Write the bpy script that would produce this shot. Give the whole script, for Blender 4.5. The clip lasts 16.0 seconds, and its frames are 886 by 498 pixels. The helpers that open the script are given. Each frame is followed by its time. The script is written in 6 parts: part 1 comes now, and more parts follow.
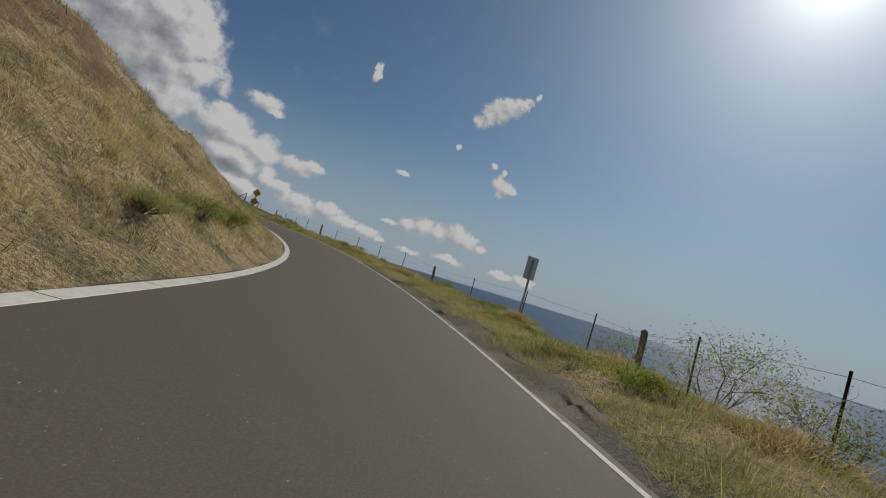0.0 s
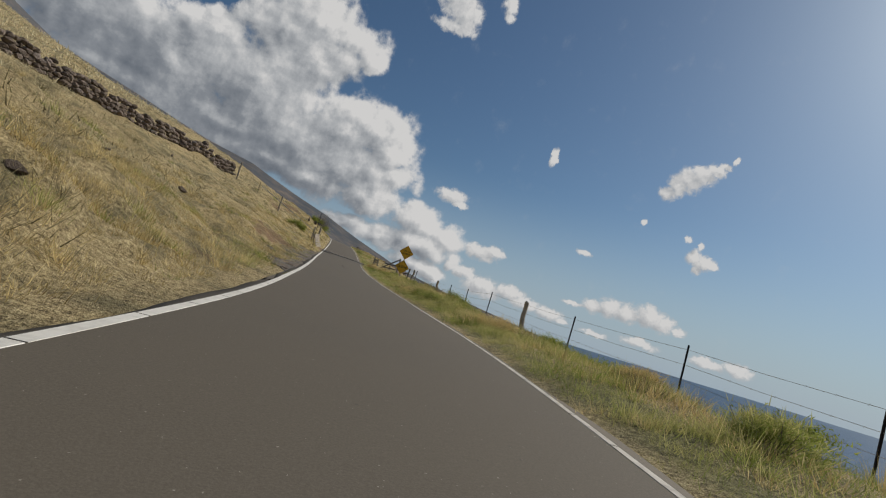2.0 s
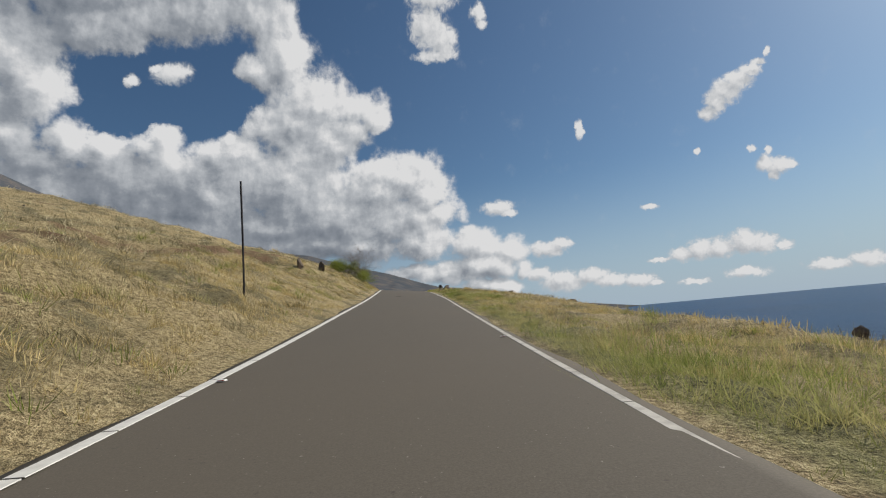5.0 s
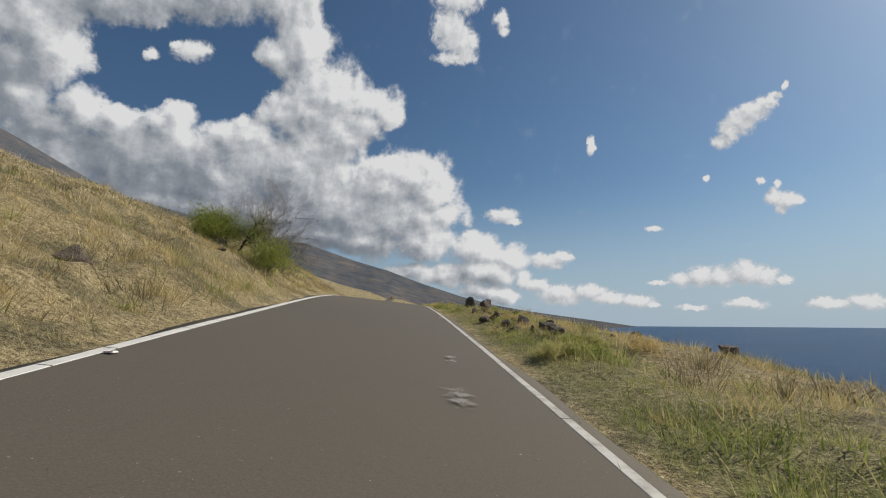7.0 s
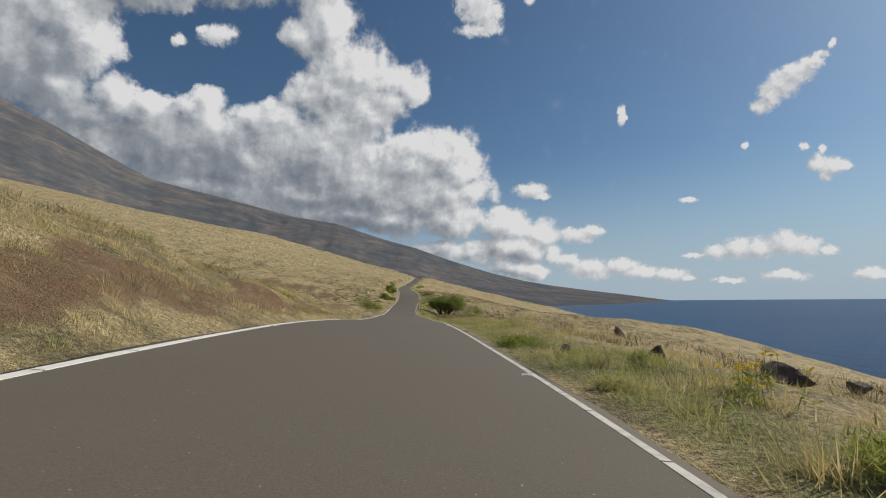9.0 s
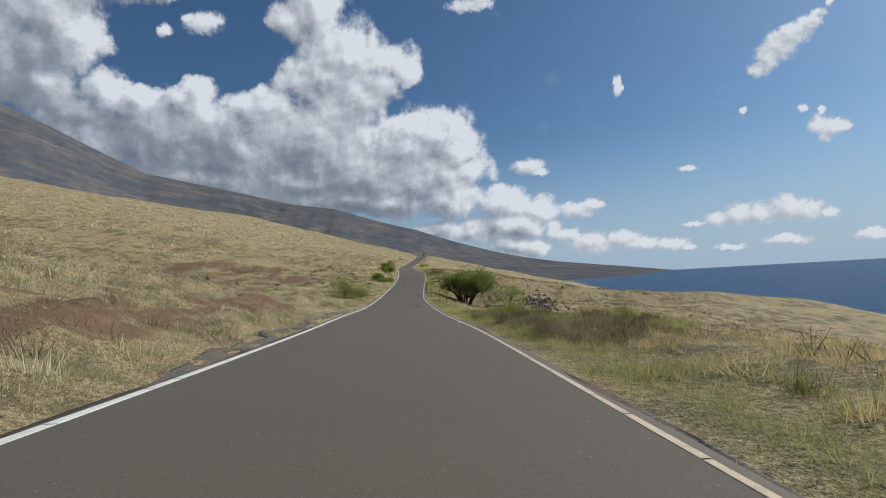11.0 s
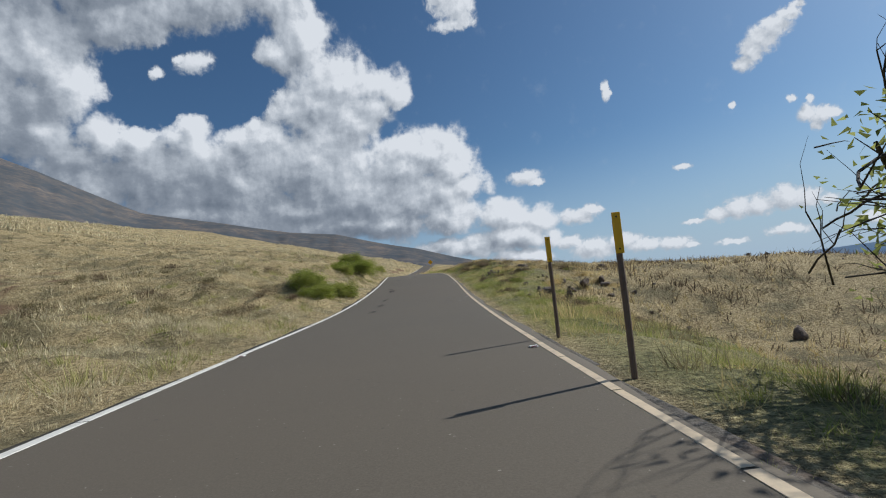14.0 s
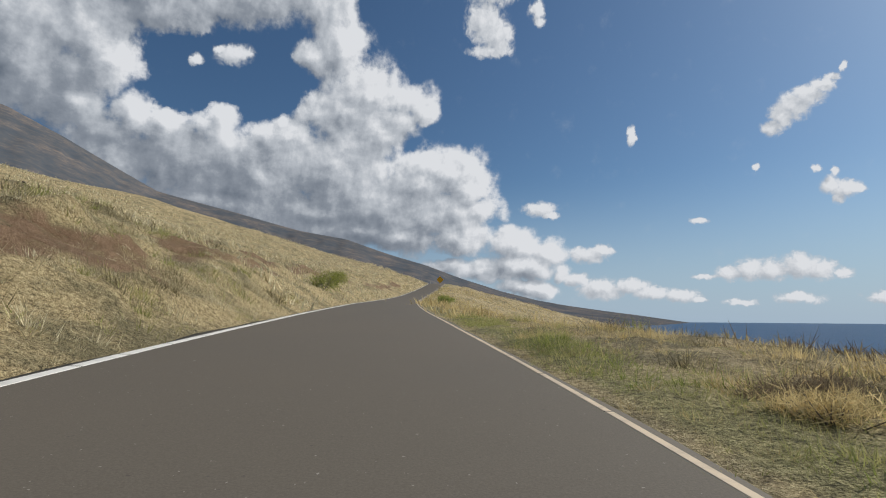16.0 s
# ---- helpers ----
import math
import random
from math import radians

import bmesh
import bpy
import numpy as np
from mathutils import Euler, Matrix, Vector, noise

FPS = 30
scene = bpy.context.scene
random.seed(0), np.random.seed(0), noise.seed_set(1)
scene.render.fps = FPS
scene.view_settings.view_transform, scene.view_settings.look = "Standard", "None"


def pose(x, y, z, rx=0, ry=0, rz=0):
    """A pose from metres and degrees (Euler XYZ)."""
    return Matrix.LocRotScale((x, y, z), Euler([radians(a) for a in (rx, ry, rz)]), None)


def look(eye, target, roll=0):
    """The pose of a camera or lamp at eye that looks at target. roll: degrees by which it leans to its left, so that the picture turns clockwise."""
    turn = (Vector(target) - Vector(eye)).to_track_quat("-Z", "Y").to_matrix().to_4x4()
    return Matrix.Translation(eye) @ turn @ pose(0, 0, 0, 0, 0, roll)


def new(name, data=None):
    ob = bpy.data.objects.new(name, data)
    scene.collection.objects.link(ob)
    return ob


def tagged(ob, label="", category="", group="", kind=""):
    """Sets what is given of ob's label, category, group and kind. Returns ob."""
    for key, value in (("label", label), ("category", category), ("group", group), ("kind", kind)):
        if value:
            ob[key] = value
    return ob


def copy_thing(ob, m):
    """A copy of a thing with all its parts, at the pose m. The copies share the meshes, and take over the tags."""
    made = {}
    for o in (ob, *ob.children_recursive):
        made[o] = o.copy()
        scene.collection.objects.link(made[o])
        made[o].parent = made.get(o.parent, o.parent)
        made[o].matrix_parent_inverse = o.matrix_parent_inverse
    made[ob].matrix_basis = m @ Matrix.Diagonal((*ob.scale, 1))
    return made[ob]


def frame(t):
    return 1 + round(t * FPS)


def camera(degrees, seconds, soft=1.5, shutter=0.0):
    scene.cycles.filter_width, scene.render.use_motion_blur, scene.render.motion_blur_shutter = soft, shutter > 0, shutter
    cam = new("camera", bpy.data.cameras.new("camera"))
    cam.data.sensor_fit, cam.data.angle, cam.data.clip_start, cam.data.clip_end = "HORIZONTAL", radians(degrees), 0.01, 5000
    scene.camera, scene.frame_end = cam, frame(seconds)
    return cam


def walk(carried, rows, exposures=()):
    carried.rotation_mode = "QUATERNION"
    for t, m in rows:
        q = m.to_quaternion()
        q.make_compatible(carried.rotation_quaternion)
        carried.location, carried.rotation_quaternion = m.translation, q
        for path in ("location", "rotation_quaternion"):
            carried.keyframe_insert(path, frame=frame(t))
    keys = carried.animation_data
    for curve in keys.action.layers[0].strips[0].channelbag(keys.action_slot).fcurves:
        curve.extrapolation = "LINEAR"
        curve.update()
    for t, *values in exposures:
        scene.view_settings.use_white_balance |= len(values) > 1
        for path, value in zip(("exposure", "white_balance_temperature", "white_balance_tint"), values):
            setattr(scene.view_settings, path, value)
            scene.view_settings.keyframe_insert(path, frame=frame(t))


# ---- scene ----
cam = camera(85.37, 16.0, soft=1.1, shutter=0.0)
# seconds, eye, yaw, pitch, roll
DRIVE = [
    (0.0, 0.01, 0.00, 0.75, -34.62, 3.14, 16.61),
    (0.5, 2.92, 5.64, 0.72, -29.15, 3.39, 16.35),
    (1.0, 5.41, 11.82, 0.78, -23.56, 4.22, 16.34),
    (1.5, 7.39, 18.48, 0.93, -17.61, 5.34, 15.97),
    (2.0, 8.74, 25.57, 1.17, -11.40, 6.34, 16.77),
    (2.5, 9.39, 32.88, 1.49, -5.83, 6.91, 14.13),
    (3.0, 9.51, 40.17, 1.84, -2.88, 7.09, 5.28),
    (3.5, 9.39, 47.22, 2.09, -1.97, 6.16, -0.09),
    (4.0, 9.28, 53.82, 2.46, -3.32, 6.56, -5.62),
    (4.5, 9.24, 60.00, 2.89, -3.52, 8.33, -5.96),
    (5.0, 9.25, 65.76, 3.28, -3.51, 8.52, -5.32),
    (5.5, 9.30, 71.25, 3.71, -3.48, 8.60, -3.81),
    (6.0, 9.34, 76.63, 4.19, -3.44, 8.70, -1.94),
    (6.5, 9.36, 82.00, 4.70, -3.41, 8.77, -0.43),
    (7.0, 9.34, 87.48, 5.22, -3.40, 8.76, 0.26),
    (7.5, 9.26, 93.05, 5.73, -3.05, 9.26, -1.31),
    (8.0, 9.07, 98.71, 6.23, -1.80, 9.14, 2.99),
    (8.5, 8.81, 104.35, 6.62, -0.43, 7.72, 2.11),
    (9.0, 8.47, 109.88, 6.91, 0.00, 6.03, -0.53),
    (9.5, 8.07, 115.40, 7.05, 0.04, 5.87, -0.89),
    (10.0, 7.64, 120.96, 7.04, 0.09, 5.23, -1.69),
    (10.5, 7.22, 126.66, 6.92, 0.13, 4.39, -2.55),
    (11.0, 6.84, 132.57, 6.71, 0.17, 3.74, -3.30),
    (11.5, 6.47, 138.77, 6.51, 0.22, 3.56, -3.63),
    (12.0, 6.00, 145.30, 6.38, 0.22, 2.39, -2.57),
    (12.5, 5.42, 152.20, 6.23, 0.96, 2.72, -0.82),
    (13.0, 4.85, 159.49, 6.20, 1.04, 3.65, -3.92),
    (13.5, 4.29, 167.20, 6.22, 0.40, 4.65, -5.88),
    (14.0, 3.75, 175.35, 6.36, 0.25, 5.80, -7.83),
    (14.5, 3.29, 183.90, 6.78, -1.22, 4.78, -11.00),
    (15.0, 2.97, 192.79, 7.38, -1.55, 8.57, -1.80),
    (15.5, 2.47, 202.01, 8.31, -0.03, 9.87, 1.73),
    (16.0, 1.60, 211.56, 9.08, 1.02, 8.16, 0.33),
]
walk(cam, [(t, pose(x, y, z, 90 + pitch, 0, yaw) @ pose(0, 0, 0, 0, 0, roll)) for t, x, y, z, yaw, pitch, roll in DRIVE],
     exposures=[(0.0, -0.60, 6550, 10), (0.5, -0.52, 6550, 10), (1.0, -0.45, 6600, 10), (2.0, -0.28, 6600, 10), (3.0, -0.15, 6550, 10), (4.5, -0.07, 6480, 10), (9.0, -0.09, 6500, 10), (11.5, -0.06, 5950, 9), (14.5, -0.03, 6000, 9), (16.0, -0.03, 6250, 10)])

# ---- light ----
SUN_AZ, SUN_EL = -68.0, 37.5     # degrees left of +y, and up
sun_data = bpy.data.lights.new("sun", "SUN")
sun_data.energy, sun_data.angle, sun_data.color = 4.4, radians(0.6), (1.0, 0.94, 0.84)
sun_way = Vector((-math.sin(radians(SUN_AZ)) * math.cos(radians(SUN_EL)), math.cos(radians(SUN_AZ)) * math.cos(radians(SUN_EL)), math.sin(radians(SUN_EL))))
sun = new("sun", sun_data)
sun.matrix_world = look(sun_way * 100, (0, 0, 0))


class Nodes:
    """Short hand for wiring node trees."""

    def __init__(self, tree):
        self.tree = tree

    def add(self, kind, **values):
        n = self.tree.nodes.new(kind)
        for k, v in values.items():
            if k.startswith("i_"):
                n.inputs[int(k[2:])].default_value = v
            else:
                setattr(n, k, v)
        return n

    def link(self, a, b):
        self.tree.links.new(a, b)

    def math(self, op, a, b=None, c=None, clamp=False):
        n = self.tree.nodes.new("ShaderNodeMath")
        n.operation, n.use_clamp = op, clamp
        for k, v in enumerate((a, b, c)):
            if v is None:
                continue
            if isinstance(v, (int, float)):
                n.inputs[k].default_value = v
            else:
                self.link(v, n.inputs[k])
        return n.outputs[0]

    def ramp(self, fac, stops, interp="LINEAR"):
        n = self.tree.nodes.new("ShaderNodeValToRGB")
        n.color_ramp.interpolation = interp
        while len(n.color_ramp.elements) < len(stops):
            n.color_ramp.elements.new(0.5)
        for e, (pos, col) in zip(n.color_ramp.elements, stops):
            e.position = pos
            e.color = (*col, 1) if len(col) == 3 else col
        self.link(fac, n.inputs[0])
        return n.outputs[0]

    def noise(self, vec, scale, detail=4.0, rough=0.55, dims="3D", warp=0.0):
        n = self.tree.nodes.new("ShaderNodeTexNoise")
        n.noise_dimensions = dims
        n.inputs["Scale"].default_value, n.inputs["Detail"].default_value = scale, detail
        n.inputs["Roughness"].default_value, n.inputs["Distortion"].default_value = rough, warp
        if vec is not None:
            self.link(vec, n.inputs["Vector"])
        return n.outputs["Fac"]

    def mix(self, fac, a, b, blend="MIX"):
        n = self.tree.nodes.new("ShaderNodeMix")
        n.data_type, n.blend_type = "RGBA", blend
        for sock, v in ((n.inputs[0], fac), (n.inputs[6], a), (n.inputs[7], b)):
            if isinstance(v, (int, float)):
                sock.default_value = v
            elif isinstance(v, tuple):
                sock.default_value = (*v, 1)
            else:
                self.link(v, sock)
        return n.outputs[2]


def build_sky():
    """Clear tropical sky with a bank of cumulus over the mountain and a few small clouds over the sea."""
    world = bpy.data.worlds.new("sky")
    scene.world = world
    world.use_nodes = True
    tree = world.node_tree
    tree.nodes.clear()
    q = Nodes(tree)
    sky = q.add("ShaderNodeTexSky", sky_type="NISHITA", sun_disc=False, sun_elevation=radians(SUN_EL), sun_rotation=radians(-SUN_AZ))
    sky.altitude, sky.air_density, sky.dust_density, sky.ozone_density = 20.0, 1.0, 0.7, 2.0
    way = q.add("ShaderNodeTexCoord").outputs["Generated"]
    sep = q.add("ShaderNodeSeparateXYZ")
    q.link(way, sep.inputs[0])
    az = q.math("MULTIPLY", q.math("ARCTAN2", q.math("MULTIPLY", sep.outputs[0], -1), sep.outputs[1]), 180 / math.pi)
    el = q.math("MULTIPLY", q.math("ARCSINE", sep.outputs[2]), 180 / math.pi)
    flat = q.add("ShaderNodeCombineXYZ")
    q.link(az, flat.inputs[0])
    q.link(el, flat.inputs[1])
    group = bpy.data.node_groups.new("cloud_cover", "ShaderNodeTree")
    group.interface.new_socket("Way", in_out="INPUT", socket_type="NodeSocketVector")
    for name in ("Bank", "Small"):
        group.interface.new_socket(name, in_out="OUTPUT", socket_type="NodeSocketFloat")
    g = Nodes(group)
    entry, leave = g.add("NodeGroupInput"), g.add("NodeGroupOutput")

    def pushed(scale, detail, rough, reach):
        """The directions, pushed about by noise."""
        n = g.add("ShaderNodeTexNoise", noise_dimensions="2D")
        n.inputs["Scale"].default_value, n.inputs["Detail"].default_value, n.inputs["Roughness"].default_value = scale, detail, rough
        g.link(entry.outputs[0], n.inputs["Vector"])
        off = g.add("ShaderNodeVectorMath", operation="MULTIPLY_ADD")
        g.link(n.outputs["Color"], off.inputs[0])
        off.inputs[1].default_value, off.inputs[2].default_value = (reach, reach, 0), (-reach / 2, -reach / 2, 0)
        out = g.add("ShaderNodeVectorMath", operation="ADD")
        g.link(entry.outputs[0], out.inputs[0])
        g.link(off.outputs[0], out.inputs[1])
        return out.outputs[0]

    def puffs(groups, where):
        """The union of puffs: azimuth, elevation, half width, half height and lean, in degrees."""
        have = None
        for name, spots in groups:
            for a, e, ra, re, tilt in spots:
                m = g.add("ShaderNodeMapping", vector_type="TEXTURE")
                m.inputs["Location"].default_value = (a, e, 0)
                m.inputs["Rotation"].default_value = (0, 0, radians(tilt))
                m.inputs["Scale"].default_value = (ra * 1.45, re * 1.45, 1)
                g.link(where, m.inputs["Vector"])
                ball = g.add("ShaderNodeTexGradient", gradient_type="SPHERICAL")
                g.link(m.outputs[0], ball.inputs[0])
                have = ball.outputs["Fac"] if have is None else g.math("SMOOTH_MAX", have, ball.outputs["Fac"], 0.12)
        return have

    def billow(scale, detail):
        """Round cauliflower lumps, 0 to 1."""
        v = g.add("ShaderNodeTexVoronoi", voronoi_dimensions="2D", feature="SMOOTH_F1", normalize=True)
        v.inputs["Scale"].default_value, v.inputs["Detail"].default_value, v.inputs["Roughness"].default_value = scale, detail, 0.55
        v.inputs["Smoothness"].default_value = 0.6
        g.link(pushed(scale * 0.9, 3, 0.5, 0.5 / scale), v.inputs["Vector"])
        return g.math("SUBTRACT", 1.0, v.outputs["Distance"])

    BANK = (
        ("the grey sheet high over the hill", ((39.7, 27.1, 6.47, 3.95, -27), (32.2, 30.7, 7.79, 2.84, -18), (22.9, 34.0, 9.27, 2.74, -12), (37.3, 24.5, 3.95, 3.19, -42), (34.1, 34.2, 13.25, 3.08, -19), (18.7, 37.3, 9.93, 2.92, -11), (43.8, 22.4, 5.50, 3.80, -84), (45.4, 26.7, 5.89, 4.42, -53), (40.4, 22.1, 3.67, 2.52, -27))),
        ("the middle of the bank", ((40.5, 19.4, 2.98, 2.11, -25), (35.1, 19.7, 2.45, 2.15, -60), (38.1, 17.4, 3.13, 2.23, -20), (32.0, 19.8, 2.75, 2.35, -32), (30.1, 17.1, 6.04, 3.88, -12), (26.4, 21.3, 2.17, 1.73, -83), (20.7, 21.3, 1.92, 1.66, -78), (17.7, 23.2, 2.48, 2.30, -48), (23.1, 16.2, 8.54, 5.08, -8), (13.4, 17.0, 7.76, 5.72, -6), (20.3, 19.9, 4.82, 2.69, -8), (36.0, 15.5, 3.90, 2.34, -13), (25.6, 12.1, 9.11, 2.07, -5))),
        ("its tower", ((15.5, 34.2, 3.73, 2.61, -13), (17.6, 29.0, 2.72, 1.89, -13), (13.7, 29.8, 3.60, 3.31, -39), (10.9, 25.9, 4.91, 3.60, -8), (5.4, 25.3, 3.65, 2.03, -3), (3.3, 24.1, 1.98, 1.38, -3), (8.8, 21.7, 4.23, 3.46, -7), (13.2, 23.6, 4.65, 3.64, -10))),
        ("its seaward shoulder", ((3.3, 18.1, 3.60, 2.49, -1), (-0.2, 17.4, 4.32, 2.77, 0), (4.0, 15.4, 4.80, 3.64, -2), (-2.2, 15.4, 3.20, 2.53, 1), (-3.9, 13.0, 2.62, 1.74, 1), (1.3, 12.1, 5.48, 3.22, 0), (8.7, 12.7, 7.28, 3.95, -2), (17.0, 11.8, 7.93, 2.53, -3), (11.9, 10.0, 8.32, 1.95, -1))),
        ("its low end", ((6.0, 9.3, 5.33, 2.00, -0), (-1.4, 9.4, 4.23, 2.02, 1), (-7.5, 8.5, 3.52, 2.28, 2), (-11.2, 7.4, 2.40, 1.73, 2), (-8.1, 5.8, 4.16, 1.74, 2), (-3.4, 5.6, 4.06, 1.34, 1), (1.3, 5.9, 2.69, 1.00, 1), (-9.3, 3.5, 3.65, 1.06, 2), (-13.4, 5.0, 1.31, 0.92, 1))),
        ("out of sight beyond the hill", ((62, 24, 16, 9, 10), (80, 28, 14, 8, 0))))
    SMALL = (
        ("puffs before the low end", ((-10.6, 12.7, 2.03, 0.87, 3), (-11.9, 12.0, 0.94, 0.53, 3), (-15.8, 7.2, 2.33, 0.92, 3), (-17.6, 7.7, 1.15, 0.72, 3), (-14.6, 4.4, 1.68, 0.79, 2), (-17.1, 3.4, 2.65, 1.30, 2), (-20.3, 3.6, 2.21, 0.89, 2), (-22.3, 2.8, 2.15, 0.75, 2), (-25.3, 2.5, 1.95, 0.74, 2), (-26.9, 2.1, 1.01, 0.36, 2))),
        ("small clouds overhead", ((-5.3, 36.2, 3.27, 1.39, 2), (-4.1, 33.4, 2.36, 2.21, -85), (-5.9, 31.9, 2.06, 1.90, -88), (-4.8, 30.4, 2.77, 0.70, 2), (-10.8, 34.1, 1.02, 0.99, 22), (-11.1, 33.0, 0.72, 0.67, 13), (26.0, 27.7, 2.06, 0.95, -14), (27.6, 27.9, 0.79, 0.52, -19), (29.9, 26.4, 0.76, 0.61, -30))),
        ("the torn streak", ((-34.6, 18.6, 0.95, 0.77, 23), (-35.5, 19.6, 1.18, 1.06, 47), (-36.6, 20.3, 1.46, 1.26, 37), (-37.8, 21.0, 1.40, 0.94, 21), (-38.9, 21.6, 1.08, 0.67, 20), (-39.8, 22.1, 0.72, 0.41, 20), (-40.6, 22.7, 0.51, 0.28, -86))),
        ("small clouds over the sea", ((-38.8, 12.4, 0.94, 0.86, 32), (-39.8, 12.0, 1.18, 0.86, 14), (-40.6, 11.9, 0.80, 0.48, 13), (-39.2, 11.1, 0.55, 0.44, 14), (-37.8, 14.2, 0.39, 0.33, 23), (-39.1, 13.6, 0.54, 0.32, -86), (-27.5, 10.3, 0.91, 0.37, 6), (-21.2, 20.1, 1.11, 0.45, -86), (-32.9, 15.1, 0.41, 0.27, -87))),
        ("the flat cloud", ((-27.9, 4.4, 1.44, 0.30, 3), (-29.9, 4.7, 1.40, 0.72, 3), (-31.8, 5.0, 1.56, 1.18, 2), (-33.6, 4.9, 1.51, 1.10, 3), (-35.8, 5.2, 1.63, 1.25, 3), (-37.4, 4.7, 1.38, 1.00, 3), (-38.8, 4.3, 0.89, 0.49, 4))),
        ("faint clouds on the horizon", ((-35.5, 2.1, 1.90, 0.56, 3), (-42.1, 2.0, 1.85, 0.57, 3), (-44.7, 2.1, 1.50, 0.70, 3), (-30.7, 1.7, 1.57, 0.35, 2), (2.7, 4.1, 2.67, 0.80, 1))),)
    HOLES = (("blue gaps in the bank", ((30.7, 25.7, 4.95, 2.82, -18), (22.4, 25.7, 4.56, 3.86, -26), (26.4, 24.5, 4.48, 2.18, -13), (32.3, 23.7, 2.40, 1.92, -78))),)
    broad_way = pushed(0.16, 6, 0.6, 2.6)
    body = g.math("SUBTRACT", puffs(BANK, broad_way), g.math("MULTIPLY", puffs(HOLES, pushed(0.20, 7, 0.66, 7.0)), 0.78))
    lumps = g.math("MULTIPLY", g.math("SUBTRACT", billow(0.26, 2.5), 0.62), 0.42)
    frays = g.math("MULTIPLY", g.math("SUBTRACT", g.noise(entry.outputs[0], 0.33, 7, 0.60, "2D"), 0.5), 1.05)
    within = g.math("MULTIPLY", body, 5.0, clamp=True)
    g.link(g.math("MULTIPLY_ADD", g.math("ADD", lumps, frays), within, body), leave.inputs[0])
    wisps = puffs(SMALL, pushed(0.9, 5, 0.6, 0.8))
    tatters = g.math("MULTIPLY", g.math("SUBTRACT", g.noise(entry.outputs[0], 1.0, 8, 0.66, "2D", 0.3), 0.5), 0.85)
    tatters = g.math("MULTIPLY_ADD", g.math("SUBTRACT", billow(0.9, 2.0), 0.62), 0.3, tatters)
    g.link(g.math("MULTIPLY_ADD", tatters, g.math("MULTIPLY", wisps, 4.0, clamp=True), wisps), leave.inputs[1])

    def cover_at(shift):
        """How thick the cloud stands, shift degrees away."""
        n = q.add("ShaderNodeGroup", node_tree=group)
        off = q.add("ShaderNodeVectorMath", operation="ADD")
        q.link(flat.outputs[0], off.inputs[0])
        off.inputs[1].default_value = shift
        q.link(off.outputs[0], n.inputs[0])
        return n.outputs

    def eased(value, lo, hi, out_lo=0.0, out_hi=1.0):
        n = q.add("ShaderNodeMapRange", interpolation_type="SMOOTHSTEP")
        q.link(value, n.inputs[0])
        for k, v in enumerate((lo, hi, out_lo, out_hi)):
            n.inputs[k + 1].default_value = v
        return n.outputs[0]

    here, close, beyond = cover_at((0, 0, 0)), cover_at((-0.7, 0.75, 0)), cover_at((-2.6, 2.8, 0))
    bank, small = eased(here[0], 0.10, 0.50), eased(here[1], 0.14, 0.62)
    cover = q.math("MAXIMUM", bank, small)
    # sunlight: bright where little cloud stands between a spot and the sun, grey behind and below
    edge = q.math("MULTIPLY", q.math("SUBTRACT", here[0], close[0]), 0.62)
    bulk = q.math("MULTIPLY", q.math("SUBTRACT", here[0], beyond[0]), 0.40)
    depth = eased(here[0], 0.35, 1.0, 0.0, -0.12)
    sheet_grey = q.math("MULTIPLY", q.math("MULTIPLY", eased(az, 12.0, 38.0), eased(el, 25.0, 31.0)), -0.24)
    base_grey = q.math("MULTIPLY", q.math("MULTIPLY", eased(az, -6.0, 12.0), q.math("MULTIPLY_ADD", q.math("SUBTRACT", el, q.math("MULTIPLY_ADD", az, 0.30, 7.5)), -0.17, 1.0, clamp=True)), -0.30)
    tone = q.math("ADD", q.math("ADD", edge, bulk), q.math("ADD", depth, q.math("ADD", sheet_grey, base_grey)))
    tone = q.math("ADD", tone, 0.755, clamp=True)
    bright = q.math("ADD", 0.84, q.math("MULTIPLY", q.math("SUBTRACT", here[1], close[1]), 0.40), clamp=True)
    tone = q.math("ADD", q.math("MULTIPLY", tone, q.math("SUBTRACT", 1.0, small)), q.math("MULTIPLY", bright, small))
    shade = q.ramp(tone, [(0.0, (0.20, 0.235, 0.285)), (0.40, (0.38, 0.415, 0.465)), (0.72, (0.69, 0.72, 0.755)), (1.0, (1.06, 1.06, 1.06))])
    # haze thins the clouds near the horizon
    veil = q.math("MULTIPLY", cover, q.math("MULTIPLY_ADD", el, 0.05, 0.86, clamp=True))
    clear = q.add("ShaderNodeBackground")
    blue = q.mix(1.0, sky.outputs[0], (0.84, 1.06, 1.18), "MULTIPLY")
    # pale sea haze along the horizon
    low = q.add("ShaderNodeMapRange", interpolation_type="SMOOTHSTEP")
    q.link(el, low.inputs[0])
    low.inputs[1].default_value, low.inputs[2].default_value = 17.0, -2.0
    low.inputs[3].default_value, low.inputs[4].default_value = 0.0, 0.92
    blue = q.mix(low.outputs[0], blue, (6.6, 8.3, 10.0))
    # the bright haze round the sun
    facing = q.add("ShaderNodeVectorMath", operation="DOT_PRODUCT")
    q.link(way, facing.inputs[0])
    facing.inputs[1].default_value = sun_way
    away = q.math("MULTIPLY", q.math("ARCCOSINE", facing.outputs["Value"]), 180 / math.pi)
    wide = q.math("MULTIPLY", q.math("EXPONENT", q.math("MULTIPLY", away, -1 / 11.0)), 6.5)
    tight = q.math("MULTIPLY", q.math("EXPONENT", q.math("MULTIPLY", away, -1 / 2.6)), 45.0)
